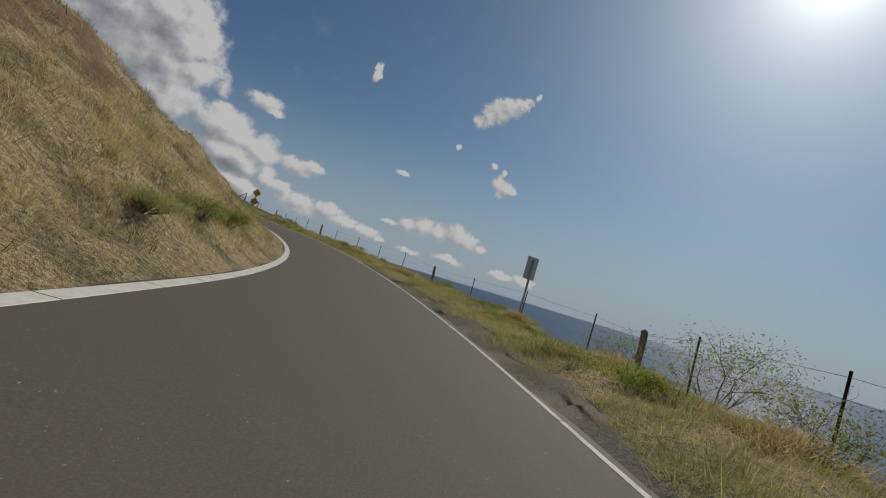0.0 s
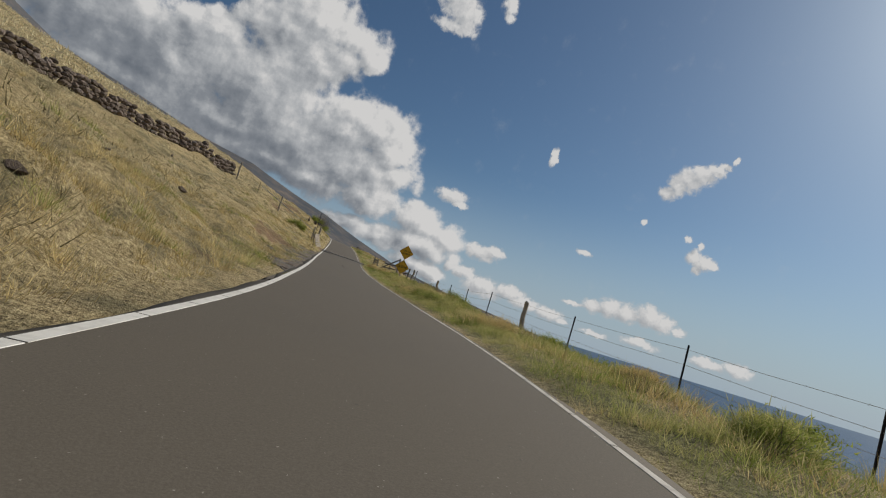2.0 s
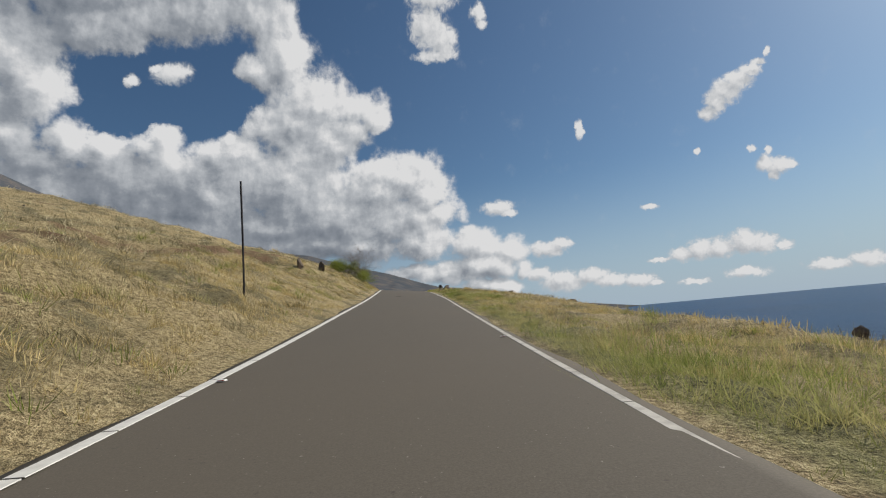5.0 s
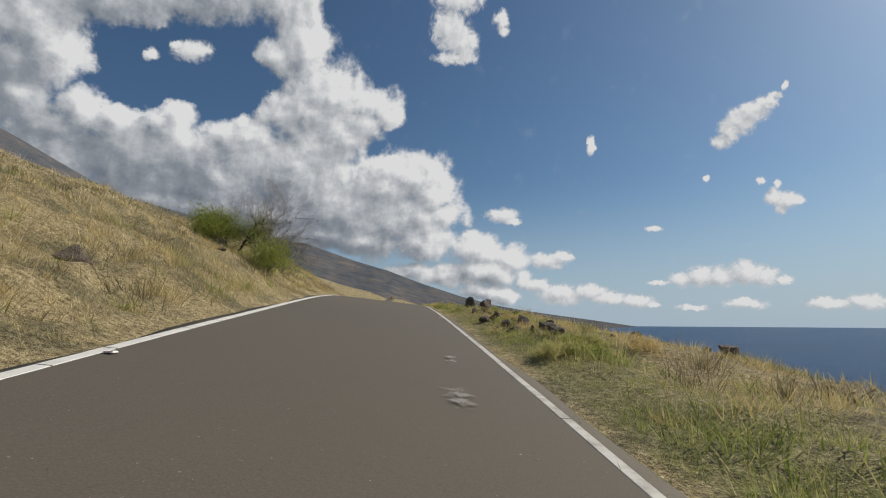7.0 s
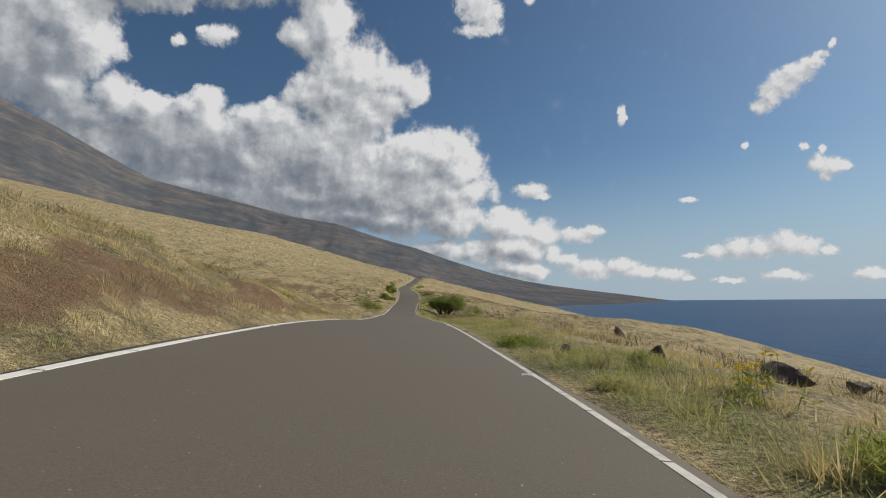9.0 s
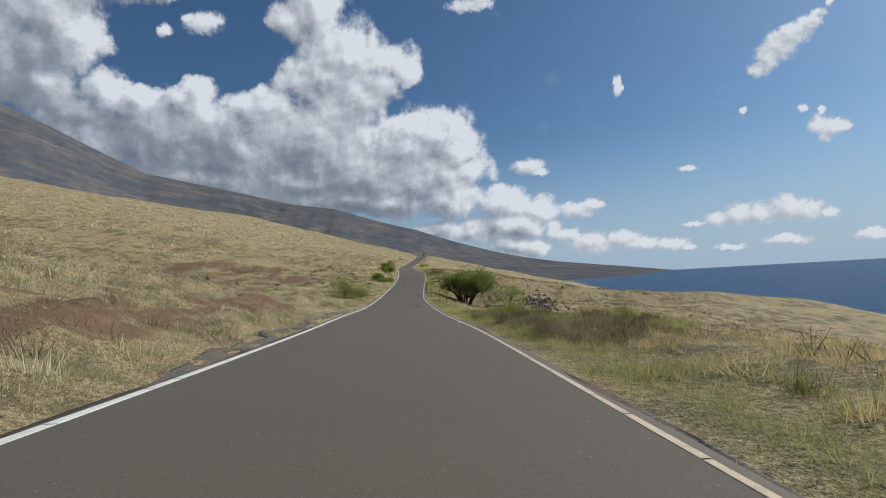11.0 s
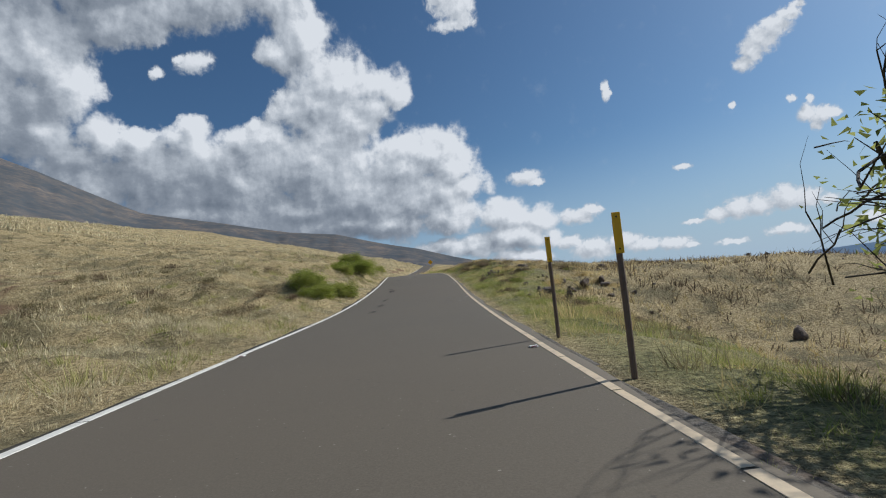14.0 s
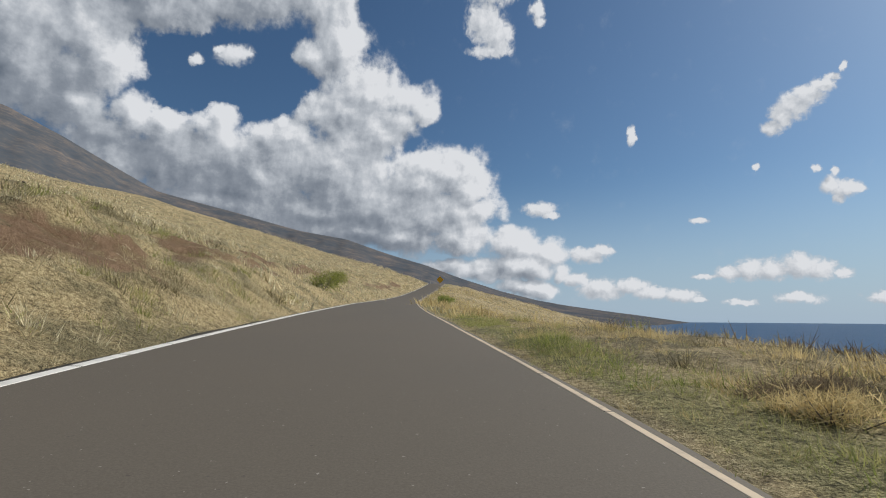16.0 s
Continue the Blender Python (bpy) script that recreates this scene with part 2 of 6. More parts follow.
    glow = q.mix(1.0, (1.0, 0.99, 0.96), q.math("ADD", wide, tight), "MULTIPLY")
    blue = q.mix(1.0, blue, glow, "ADD")
    q.link(blue, clear.inputs[0])
    clear.inputs[1].default_value = SKY_STRENGTH
    white = q.add("ShaderNodeBackground")
    q.link(shade, white.inputs[0])
    white.inputs[1].default_value = CLOUD_STRENGTH
    both = q.add("ShaderNodeMixShader")
    q.link(veil, both.inputs[0])
    q.link(clear.outputs[0], both.inputs[1])
    q.link(white.outputs[0], both.inputs[2])
    end = q.add("ShaderNodeOutputWorld")
    q.link(both.outputs[0], end.inputs[0])


SKY_STRENGTH, CLOUD_STRENGTH = 0.058, 0.70
build_sky()

# ---- the road's middle line every 8 m: place, cross fall, and its edge lines ----
ROAD_X = [0.00, 3.59, 6.36, 8.26, 9.26, 9.51, 9.39, 9.24, 9.22, 9.26, 9.30, 9.30, 9.15, 8.83, 8.37, 7.81, 7.24, 6.71, 6.21, 5.57, 4.96, 4.37, 3.82, 3.38, 3.05, 2.73, 2.15, 1.34, 0.38, -0.56, -1.36, -1.98, -2.41, -2.67, -2.75, -2.68, -2.47, -2.14, -1.72, -1.24, -0.71, -0.13, 0.47, 1.10, 1.75, 2.41, 3.08, 3.76, 4.45, 5.14, 5.83, 6.52, 7.22, 7.91, 8.60, 9.30]
ROAD_Y = [0.00, 7.14, 14.65, 22.41, 30.33, 38.32, 46.31, 54.29, 62.28, 70.25, 78.22, 86.18, 94.15, 102.11, 110.09, 118.06, 126.04, 134.02, 142.00, 149.97, 157.95, 165.93, 173.91, 181.89, 189.87, 197.83, 205.78, 213.71, 221.64, 229.58, 237.53, 245.49, 253.47, 261.44, 269.42, 277.40, 285.36, 293.31, 301.24, 309.16, 317.06, 324.95, 332.83, 340.69, 348.53, 356.36, 364.17, 371.97, 379.76, 387.52, 395.28, 403.01, 410.73, 418.43, 426.12, 433.78]
ROAD_Z = [0.00, -0.03, 0.08, 0.31, 0.62, 0.91, 1.29, 1.75, 2.29, 2.87, 3.59, 4.34, 5.08, 5.73, 6.17, 6.31, 6.19, 5.90, 5.70, 5.53, 5.42, 5.44, 5.57, 5.91, 6.40, 7.10, 7.90, 8.48, 8.96, 9.35, 9.74, 10.12, 10.54, 11.00, 11.54, 12.18, 12.92, 13.75, 14.67, 15.69, 16.81, 18.00, 19.28, 20.64, 22.07, 23.57, 25.15, 26.79, 28.51, 30.29, 32.14, 34.06, 36.05, 38.10, 40.21, 42.39]
ROAD_BANK = [-0.7, 0.1, 1.5, 2.4, 1.9, 0.1, -1.1, -1.7, -1.3, -1.9, -3.2, -4.1, -5.8, -6.9, -6.2, -4.9, -2.6, -1.8, -1.9, -2.5, -1.4, -0.8, -1.0, -1.0, -0.2, -1.1, -1.2, -2.4, -2.0, -1.8, -1.7, -1.3, -1.0, -0.4, -0.0, 0.2, 0.1, -0.0, -0.2, -0.2, -0.2, -0.2, -0.1, -0.1, -0.1, -0.1, -0.1, -0.0, -0.0, -0.0, -0.0, -0.0, -0.0, -0.0, -0.0, -0.0]
ROAD_LEFT = [1.74, 1.71, 1.65, 1.56, 1.57, 1.71, 1.69, 1.71, 1.78, 1.91, 2.02, 2.11, 2.18, 2.25, 2.30, 2.27, 2.32, 2.38, 2.45, 2.49, 2.51, 2.57, 2.60, 2.59, 2.54, 2.52, 2.47, 2.42, 2.32, 2.30, 2.29, 2.28, 2.26, 2.25, 2.24, 2.23, 2.23, 2.24, 2.25, 2.25, 2.25, 2.25, 2.25, 2.25, 2.25, 2.25, 2.25, 2.25, 2.25, 2.25, 2.25, 2.25, 2.25, 2.25, 2.25, 2.25]
ROAD_RIGHT = [1.68, 1.64, 1.68, 1.72, 1.66, 1.52, 1.26, 1.13, 1.17, 1.18, 1.12, 1.06, 1.01, 1.11, 1.36, 1.25, 1.26, 1.30, 1.29, 1.14, 1.04, 0.94, 0.98, 1.10, 1.19, 1.31, 1.42, 1.41, 1.27, 1.24, 1.22, 1.23, 1.22, 1.21, 1.20, 1.20, 1.21, 1.22, 1.23, 1.23, 1.23, 1.23, 1.23, 1.23, 1.23, 1.23, 1.23, 1.23, 1.23, 1.23, 1.23, 1.23, 1.23, 1.23, 1.23, 1.23]


def road_table():
    """The road's middle line, sampled every half metre."""
    n = len(ROAD_X)
    s = np.arange(n) * 8.0
    fine = np.arange(0.0, s[-1], 0.5)
    cols = []
    for col in (ROAD_X, ROAD_Y, ROAD_Z, ROAD_BANK, ROAD_LEFT, ROAD_RIGHT):
        a = np.array(col)
        m = np.gradient(a, 8.0)
        k = np.minimum((fine / 8).astype(int), n - 2)
        t = fine / 8 - k
        h00, h10 = 2 * t**3 - 3 * t**2 + 1, t**3 - 2 * t**2 + t
        h01, h11 = -2 * t**3 + 3 * t**2, t**3 - t**2
        cols.append(h00 * a[k] + h10 * 8 * m[k] + h01 * a[k + 1] + h11 * 8 * m[k + 1])
    return fine, np.array(cols).T


FINE, ROAD = road_table()
# carry the road on behind its first point
_d = (ROAD[1] - ROAD[0]) * 2
_back = np.array([ROAD[0] - _d * k * 0.5 for k in range(60, 0, -1)])
_back[:, 3:] = ROAD[0, 3:]
ROAD = np.vstack([_back, ROAD])
FINE = np.concatenate([np.arange(-60, 0) * 0.5, FINE])
# past the crest the road dips away
_far = FINE > 316
ROAD[_far, 2] = ROAD[~_far][-1, 2] - (FINE[_far] - 316) * 0.05
TAN = np.gradient(ROAD[:, :2], axis=0)
TAN /= np.linalg.norm(TAN, axis=1)[:, None]
RIGHT = np.stack([TAN[:, 1], -TAN[:, 0]], 1)


def road_at(y, col):
    return np.interp(y, ROAD[:, 1], ROAD[:, col])


def road_point(s, lat, dz=0.0):
    """World place at s metres along the road and lat metres to its right, on the road's plane."""
    k = int(np.clip(round((s + 30) * 2), 0, len(FINE) - 1))
    p = ROAD[k]
    b = math.radians(p[3])
    return Vector((p[0] + RIGHT[k, 0] * lat * math.cos(b), p[1] + RIGHT[k, 1] * lat * math.cos(b), p[2] + lat * math.sin(b) + dz))


def road_yaw(s):
    k = int(np.clip(round((s + 30) * 2), 0, len(FINE) - 1))
    return math.degrees(math.atan2(-TAN[k, 0], TAN[k, 1]))


# ---- the lie of the land: heights over the road by distance from its edge lines ----
SEA_Z = -17.0
LEFT_D = [0.0, 0.6, 1.6, 3.0, 6.0, 15.0, 60.0]
LEFT_H = [
    (-40, 0, 0.35, 1.3, 2.6, 5.6, 13, 38), (0, 0, 0.3, 1.2, 2.4, 5.0, 11.5, 36), (14, 0, 0.2, 0.9, 1.9, 3.9, 9.0, 31),
    (28, 0, 0.05, 0.5, 1.2, 2.8, 7.0, 26), (40, 0, 0.0, 0.1, 0.6, 1.7, 4.6, 17), (52, 0, 0.05, 0.3, 0.8, 1.7, 4.3, 16),
    (66, 0, 0.15, 0.6, 1.1, 2.2, 4.8, 16.5), (88, 0, 0.15, 0.7, 1.4, 2.6, 5.6, 19), (110, 0, 0.2, 0.9, 1.6, 2.7, 5.6, 20),
    (140, 0, 0.1, 0.5, 1.0, 1.9, 4.0, 14.5)]
LEFT_H2 = [
    (155, 0, 0.1, 0.4, 0.8, 1.5, 2.8, 8.6), (170, 0, 0.0, 0.1, 0.25, 0.6, 1.6, 6.8), (186, 0, 0.0, 0.2, 0.45, 0.9, 1.7, 7),
    (196, 0, 0.1, 0.5, 0.9, 1.6, 3.0, 11), (206, 0, 0.2, 0.9, 1.5, 2.4, 4.2, 13.5), (225, 0, 0.25, 1.0, 1.7, 2.6, 4.9, 16),
    (270, 0, 0.2, 0.7, 1.2, 2.1, 4.6, 18), (330, 0, 0.1, 0.4, 0.9, 1.9, 4.6, 18), (900, 0, 0.1, 0.4, 0.9, 2.0, 5.0, 20)]
RIGHT_D = [0.0, 0.9, 2.4, 5.0, 13.0, 45.0, 115.0]
RIGHT_H = [
    (-40, 0, 0.05, 0.05, -0.3, -6.5, -18, -26), (20, 0, 0.1, 0.1, -0.3, -6.5, -18, -26), (40, 0, 0.1, 0.1, -0.3, -5.5, -17, -26),
    (58, 0, 0.0, -0.25, -0.6, -2.8, -11, -27), (67, 0, -0.12, -0.38, -0.6, -2.6, -10, -28), (76, 0, -0.05, -0.2, -0.5, -2.6, -10, -28), (88, 0, 0.0, -0.1, -0.6, -3.0, -11, -30),
    (100, 0, 0.0, -0.2, -0.8, -3.2, -12, -30), (112, 0, -0.05, -0.25, -0.8, -2.9, -11, -30), (140, 0, 0.0, 0.1, -0.3, -1.8, -9, -30)]
RIGHT_H2 = [
    (155, 0, -0.15, -0.5, -1.0, -2.3, -8, -28), (174, 0, -0.1, -0.7, -1.7, -2.5, -7, -26), (186, 0, -0.05, -0.5, -1.8, -2.4, -6, -25),
    (192, 0, 0.0, 0.02, -0.10, -0.75, -5, -24), (198, 0, 0.03, 0.10, -0.12, -1.2, -6.8, -25), (204, 0, 0.12, 0.34, 0.0, -1.3, -7.5, -26), (208, 0, 0.05, 0.20, -0.05, -1.2, -8, -27),
    (213, 0, 0.0, 0.05, -0.1, -1.2, -9, -28), (230, 0, -0.05, -0.3, -1.0, -3.2, -11, -30), (900, 0, -0.05, -0.3, -1.1, -3.6, -12, -36)]


def table(rows, more, y, d, dist):
    """Height at distance d from a line, blended smoothly between the stations along y."""
    rows = np.array(rows + more, float)
    ys = rows[:, 0]
    k = np.clip(np.searchsorted(ys, y) - 1, 0, len(ys) - 2)
    t = np.clip((y - ys[k]) / (ys[k + 1] - ys[k]), 0, 1)
    t = t * t * (3 - 2 * t)
    dist = np.array(dist)
    j = np.clip(np.searchsorted(dist, d) - 1, 0, len(dist) - 2)
    w = np.clip((d - dist[j]) / (dist[j + 1] - dist[j]), 0, 1)
    a = rows[k, j + 1] * (1 - w) + rows[k, j + 2] * w
    b = rows[k + 1, j + 1] * (1 - w) + rows[k + 1, j + 2] * w
    return a * (1 - t) + b * t


def value_noise(x, y, seed):
    """Smooth noise in -1..1 over arrays."""
    def corner(i, j):
        h = np.sin(i * 127.1 + j * 311.7 + seed * 74.7) * 43758.5453
        return (h - np.floor(h)) * 2 - 1
    i, j = np.floor(x), np.floor(y)
    u, v = x - i, y - j
    u, v = u * u * (3 - 2 * u), v * v * (3 - 2 * v)
    return (corner(i, j) * (1 - u) + corner(i + 1, j) * u) * (1 - v) + (corner(i, j + 1) * (1 - u) + corner(i + 1, j + 1) * u) * v


PIT = (64.4, 66.2)
LEFT_SKIRT, RIGHT_SKIRT = 0.15, 0.12   # asphalt outside the painted lines


def ground(x, y):
    """Height of the land at x, y (arrays or numbers)."""
    x, y = np.asarray(x, float), np.asarray(y, float)
    slope = np.gradient(ROAD[:, 0]) / np.gradient(ROAD[:, 1])
    c = 1 / np.sqrt(1 + np.interp(y, ROAD[:, 1], slope) ** 2)
    u = (x - road_at(y, 0)) * c
    z0, bank = road_at(y, 2), np.radians(road_at(y, 3))
    wl, wr = road_at(y, 4), road_at(y, 5)
    left, right = np.maximum(-u - wl - LEFT_SKIRT, 0), np.maximum(u - wr - RIGHT_SKIRT, 0)
    zl = table(LEFT_H, LEFT_H2, y, left, LEFT_D)
    zr = table(RIGHT_H, RIGHT_H2, y, right, RIGHT_D)
    # far up the hill the slope eases, far down it runs under the sea
    zl = zl + np.clip(left - 60, 0, 240) * np.interp(y, [110, 140, 160, 200, 215, 300], [0.26, 0.20, 0.14, 0.14, 0.20, 0.22]) + np.clip(left - 300, 0, 2000) * 0.02
    zr = zr - np.clip(right - 115, 0, 3000) * 0.16
    near = np.clip(u, -wl - 0.5, wr + 0.3) * np.sin(bank)
    out = np.maximum(left, right)
    rough = np.clip((out - 0.2) / 2.5, 0, 1)
    n = (value_noise(x / 14, y / 14, 1) * 0.5 + value_noise(x / 5, y / 5, 2) * 0.2) * np.clip(out / 12, 0, 1)
    lumps = np.where(u < 0, 2.5, 1.25)
    n = n + rough * lumps * (value_noise(x / 1.7, y / 1.7, 3) * 0.10 + value_noise(x / 0.7, y / 0.7, 4) * 0.055)
    stony = 1 - np.clip((y - 37) / 3, 0, 1) * np.clip((58 - y) / 3, 0, 1) * np.clip((2.0 - left) / 0.5, 0, 1)
    stony = stony * (1 - np.clip((y - 12) / 3, 0, 1) * np.clip((48 - y) / 3, 0, 1) * np.clip((0.9 - left) / 0.35, 0, 1))
    n = n + stony * np.clip((out - 0.1) / 0.7, 0, 1) * np.clip(1.6 - out / 14, 0, 1) * lumps * (0.075 * np.maximum(0, value_noise(x / 0.52, y / 0.52, 6)) + 0.04 * np.maximum(0, value_noise(x / 0.31, y / 0.31, 7)))
    n = n + np.clip((out - 30) / 60, 0, 1) * (value_noise(x / 45, y / 45, 5) * 1.6)
    pit = (y > PIT[0]) & (y < PIT[1]) & (u > -1.95) & (u < 1.7)
    n = n - 0.13 * pit
    return z0 + near + np.where(u < 0, zl, zr) + n - 0.02 * np.clip(1 - out / 0.35, 0, 1) - 0.06 * np.clip((np.minimum(u + wl + LEFT_SKIRT, wr + RIGHT_SKIRT - u) - 0.22) / 0.2, 0, 1)


def bare_earth(x, y):
    """How far the turf is gone, 0 to 1: slips of red earth on the cut bank."""
    x, y = np.asarray(x, float), np.asarray(y, float)
    d = road_at(y, 0) - x - road_at(y, 4)
    out = np.zeros(np.broadcast(x, y).shape)
    for y0, y1, d0, d1, much in ((43, 53, 0.8, 3.4, 1.15), (68, 97, 4.5, 7.5, 0.9), (84, 96, 2.0, 4.0, 0.5), (109, 131, 0.2, 2.6, 1.0), (132, 152, 0.9, 4.6, 0.85), (150, 160, 3.0, 6.5, 0.8), (197, 206, 1.0, 3.0, 0.8), (207, 222, 1.0, 3.6, 1.05), (220, 231, 1.8, 4.6, 1.15), (229, 266, 2.8, 7.0, 1.2), (264, 292, 1.5, 4.5, 0.9), (2, 16, 3.6, 7.5, 1.2), (181, 197, 9.0, 28.0, 0.72)):
        a = np.clip((y - y0) / 3, 0, 1) * np.clip((y1 - y) / 3, 0, 1) * np.clip((d - d0) / 0.8, 0, 1) * np.clip((d1 - d) / 1.2, 0, 1)
        out = np.maximum(out, a * much)
    u = np.abs(x - road_at(y, 0))
    out = np.where((y > 64.2) & (y < 67.3) & (u < 2.3), 3.0, out)
    n = 0.5 + 0.5 * value_noise(x / 1.3, y / 2.2, 41) + 0.35 * value_noise(x / 0.45, y / 0.6, 42)
    return np.clip((out + n - 1.02) * 3.5, 0, 1)


def lush(x, y):
    """How green the verge on the sea side is, 0 to 1."""
    x, y = np.asarray(x, float), np.asarray(y, float)
    d = x - road_at(y, 0) - road_at(y, 5) - 0.25
    wide = np.interp(y, [0, 60, 80, 100, 130, 150, 165, 190, 215, 230], [0.9, 1.3, 1.4, 1.9, 1.6, 1.5, 1.8, 2.8, 1.8, 1.1])
    n = value_noise(x / 0.9, y / 1.4, 51) * 0.5 + value_noise(x / 3.0, y / 5.0, 52) * 0.5
    return np.clip(d / 0.15, 0, 1) * np.clip((wide * (1 + 0.6 * n) - d) / 0.9, 0, 1)


def on_ground(s, lat, sink=0.0):
    p = road_point(s, lat)
    return Vector((p.x, p.y, float(ground(p.x, p.y)) - sink))


# ---- materials ----
def material(name, rough=0.9):
    m = bpy.data.materials.new(name)
    m.use_nodes = True
    q = Nodes(m.node_tree)
    b = m.node_tree.nodes["Principled BSDF"]
    b.inputs["Roughness"].default_value = rough
    b.inputs["Specular IOR Level"].default_value = 0.3
    return m, q, b


def bump(q, b, height, strength, distance=0.02):
    n = q.add("ShaderNodeBump")
    n.inputs["Strength"].default_value, n.inputs["Distance"].default_value = strength, distance
    q.link(height, n.inputs["Height"])
    q.link(n.outputs[0], b.inputs["Normal"])


def place_of(q):
    return q.add("ShaderNodeNewGeometry").outputs["Position"]


def make_asphalt():
    m, q, b = material("asphalt", 0.85)
    p = place_of(q)
    grit = q.noise(p, 90, 3, 0.7)
    worn = q.noise(p, 1.1, 5, 0.6)
    broad = q.noise(p, 0.16, 4, 0.5)
    col = q.ramp(grit, [(0.22, (0.068, 0.058, 0.045)), (0.5, (0.108, 0.093, 0.072)), (0.78, (0.160, 0.139, 0.110)), (0.92, (0.28, 0.25, 0.205))])
    col = q.mix(q.math("MULTIPLY", worn, 0.45), col, (0.135, 0.115, 0.086))
    col = q.mix(q.ramp(broad, [(0.35, (0, 0, 0)), (0.7, (0.5, 0.5, 0.5))]), col, (0.134, 0.109, 0.080))
    q.link(col, b.inputs["Base Color"])
    chips = q.ramp(q.noise(p, 38, 2, 0.5), [(0.735, (0, 0, 0)), (0.76, (0.7, 0.7, 0.7))])
    col = q.mix(chips, col, (0.36, 0.33, 0.28))
    pits = q.ramp(q.noise(p, 17, 3, 0.6), [(0.70, (0, 0, 0)), (0.76, (0.6, 0.6, 0.6))])
    col = q.mix(pits, col, (0.055, 0.048, 0.042))
    q.link(col, b.inputs["Base Color"])
    bump(q, b, grit, 0.25, 0.004)
    return m


def make_soil():
    """Dry hillside: straw-coloured mat with shade painted into its gaps, red earth where it is bare, greener near the
    road's edge.
    """
    m, q, b = material("hillside", 0.95)
    p = place_of(q)
    n1 = q.noise(p, 0.35, 5, 0.6)
    n2 = q.noise(p, 2.2, 5, 0.65)
    n3 = q.noise(p, 16, 4, 0.7)
    n4 = q.noise(p, 55, 3, 0.7)
    mat = q.math("MULTIPLY_ADD", n4, 0.45, q.math("MULTIPLY", n3, 0.55))
    # the darkest stops paint the shade down in the thatch into the colour
    straw = q.ramp(mat, [(0.36, (0.075, 0.053, 0.025)), (0.46, (0.27, 0.205, 0.10)), (0.55, (0.49, 0.385, 0.20)), (0.66, (0.70, 0.58, 0.345))])
    n5 = q.noise(p, 1.1, 5, 0.6)
    olive = q.ramp(mat, [(0.36, (0.05, 0.042, 0.020)), (0.50, (0.17, 0.14, 0.070)), (0.68, (0.38, 0.325, 0.18))])
    col = q.mix(q.ramp(q.math("MULTIPLY_ADD", n5, 0.6, q.math("MULTIPLY", n1, 0.4)), [(0.47, (0, 0, 0)), (0.58, (0.95, 0.95, 0.95))]), straw, olive)
    earth = q.ramp(q.math("MULTIPLY_ADD", n4, 0.4, q.math("MULTIPLY", n2, 0.6)), [(0.34, (0.065, 0.036, 0.020)), (0.5, (0.165, 0.092, 0.050)), (0.66, (0.30, 0.19, 0.115))])
    bare = q.add("ShaderNodeAttribute", attribute_name="bare").outputs["Fac"]
    torn = q.math("MULTIPLY_ADD", q.math("SUBTRACT", n2, 0.5), 2.2, q.math("MULTIPLY", q.math("SUBTRACT", n3, 0.5), 1.4))
    bare = q.ramp(q.math("MULTIPLY_ADD", torn, q.math("GREATER_THAN", bare, 0.02), bare), [(0.40, (0, 0, 0)), (0.95, (0.85, 0.85, 0.85))])
    col = q.mix(bare, col, earth)
    lushness = q.add("ShaderNodeAttribute", attribute_name="lush").outputs["Fac"]
    col = q.mix(q.math("MULTIPLY", lushness, 0.65), col, q.ramp(mat, [(0.38, (0.05, 0.052, 0.018)), (0.50, (0.17, 0.175, 0.06)), (0.66, (0.36, 0.35, 0.14))]))
    hgt = q.add("ShaderNodeSeparateXYZ")
    q.link(p, hgt.inputs[0])
    shore = q.math("ADD", q.math("MULTIPLY", q.math("SUBTRACT", hgt.outputs[2], SEA_Z + 3.6), -0.5), q.math("MULTIPLY", q.math("SUBTRACT", n1, 0.5), 2.0), clamp=True)
    col = q.mix(shore, col, q.ramp(n3, [(0.3, (0.012, 0.011, 0.010)), (0.7, (0.075, 0.062, 0.052))]))
    q.link(col, b.inputs["Base Color"])
    bump(q, b, q.math("ADD", n2, q.math("MULTIPLY", mat, 0.8)), 1.0, 0.10)
    return m


def make_sea():
    m, q, b = material("sea", 0.3)
    p = place_of(q)
    s = q.add("ShaderNodeMapping")
    s.inputs["Scale"].default_value = (1.0, 0.45, 1.0)
    s.inputs["Rotation"].default_value = (0, 0, radians(35))
    q.link(p, s.inputs[0])
    w1 = q.noise(s.outputs[0], 0.10, 6, 0.6)
    w2 = q.noise(s.outputs[0], 0.9, 4, 0.6)
    broad = q.noise(p, 0.006, 4, 0.5)
    col = q.ramp(broad, [(0.3, (0.005, 0.034, 0.092)), (0.7, (0.008, 0.048, 0.125))])
    q.link(col, b.inputs["Base Color"])
    b.inputs["Specular IOR Level"].default_value = 0.035
    bump(q, b, q.math("ADD", w1, q.math("MULTIPLY", w2, 0.3)), 0.8, 1.0)
    return m


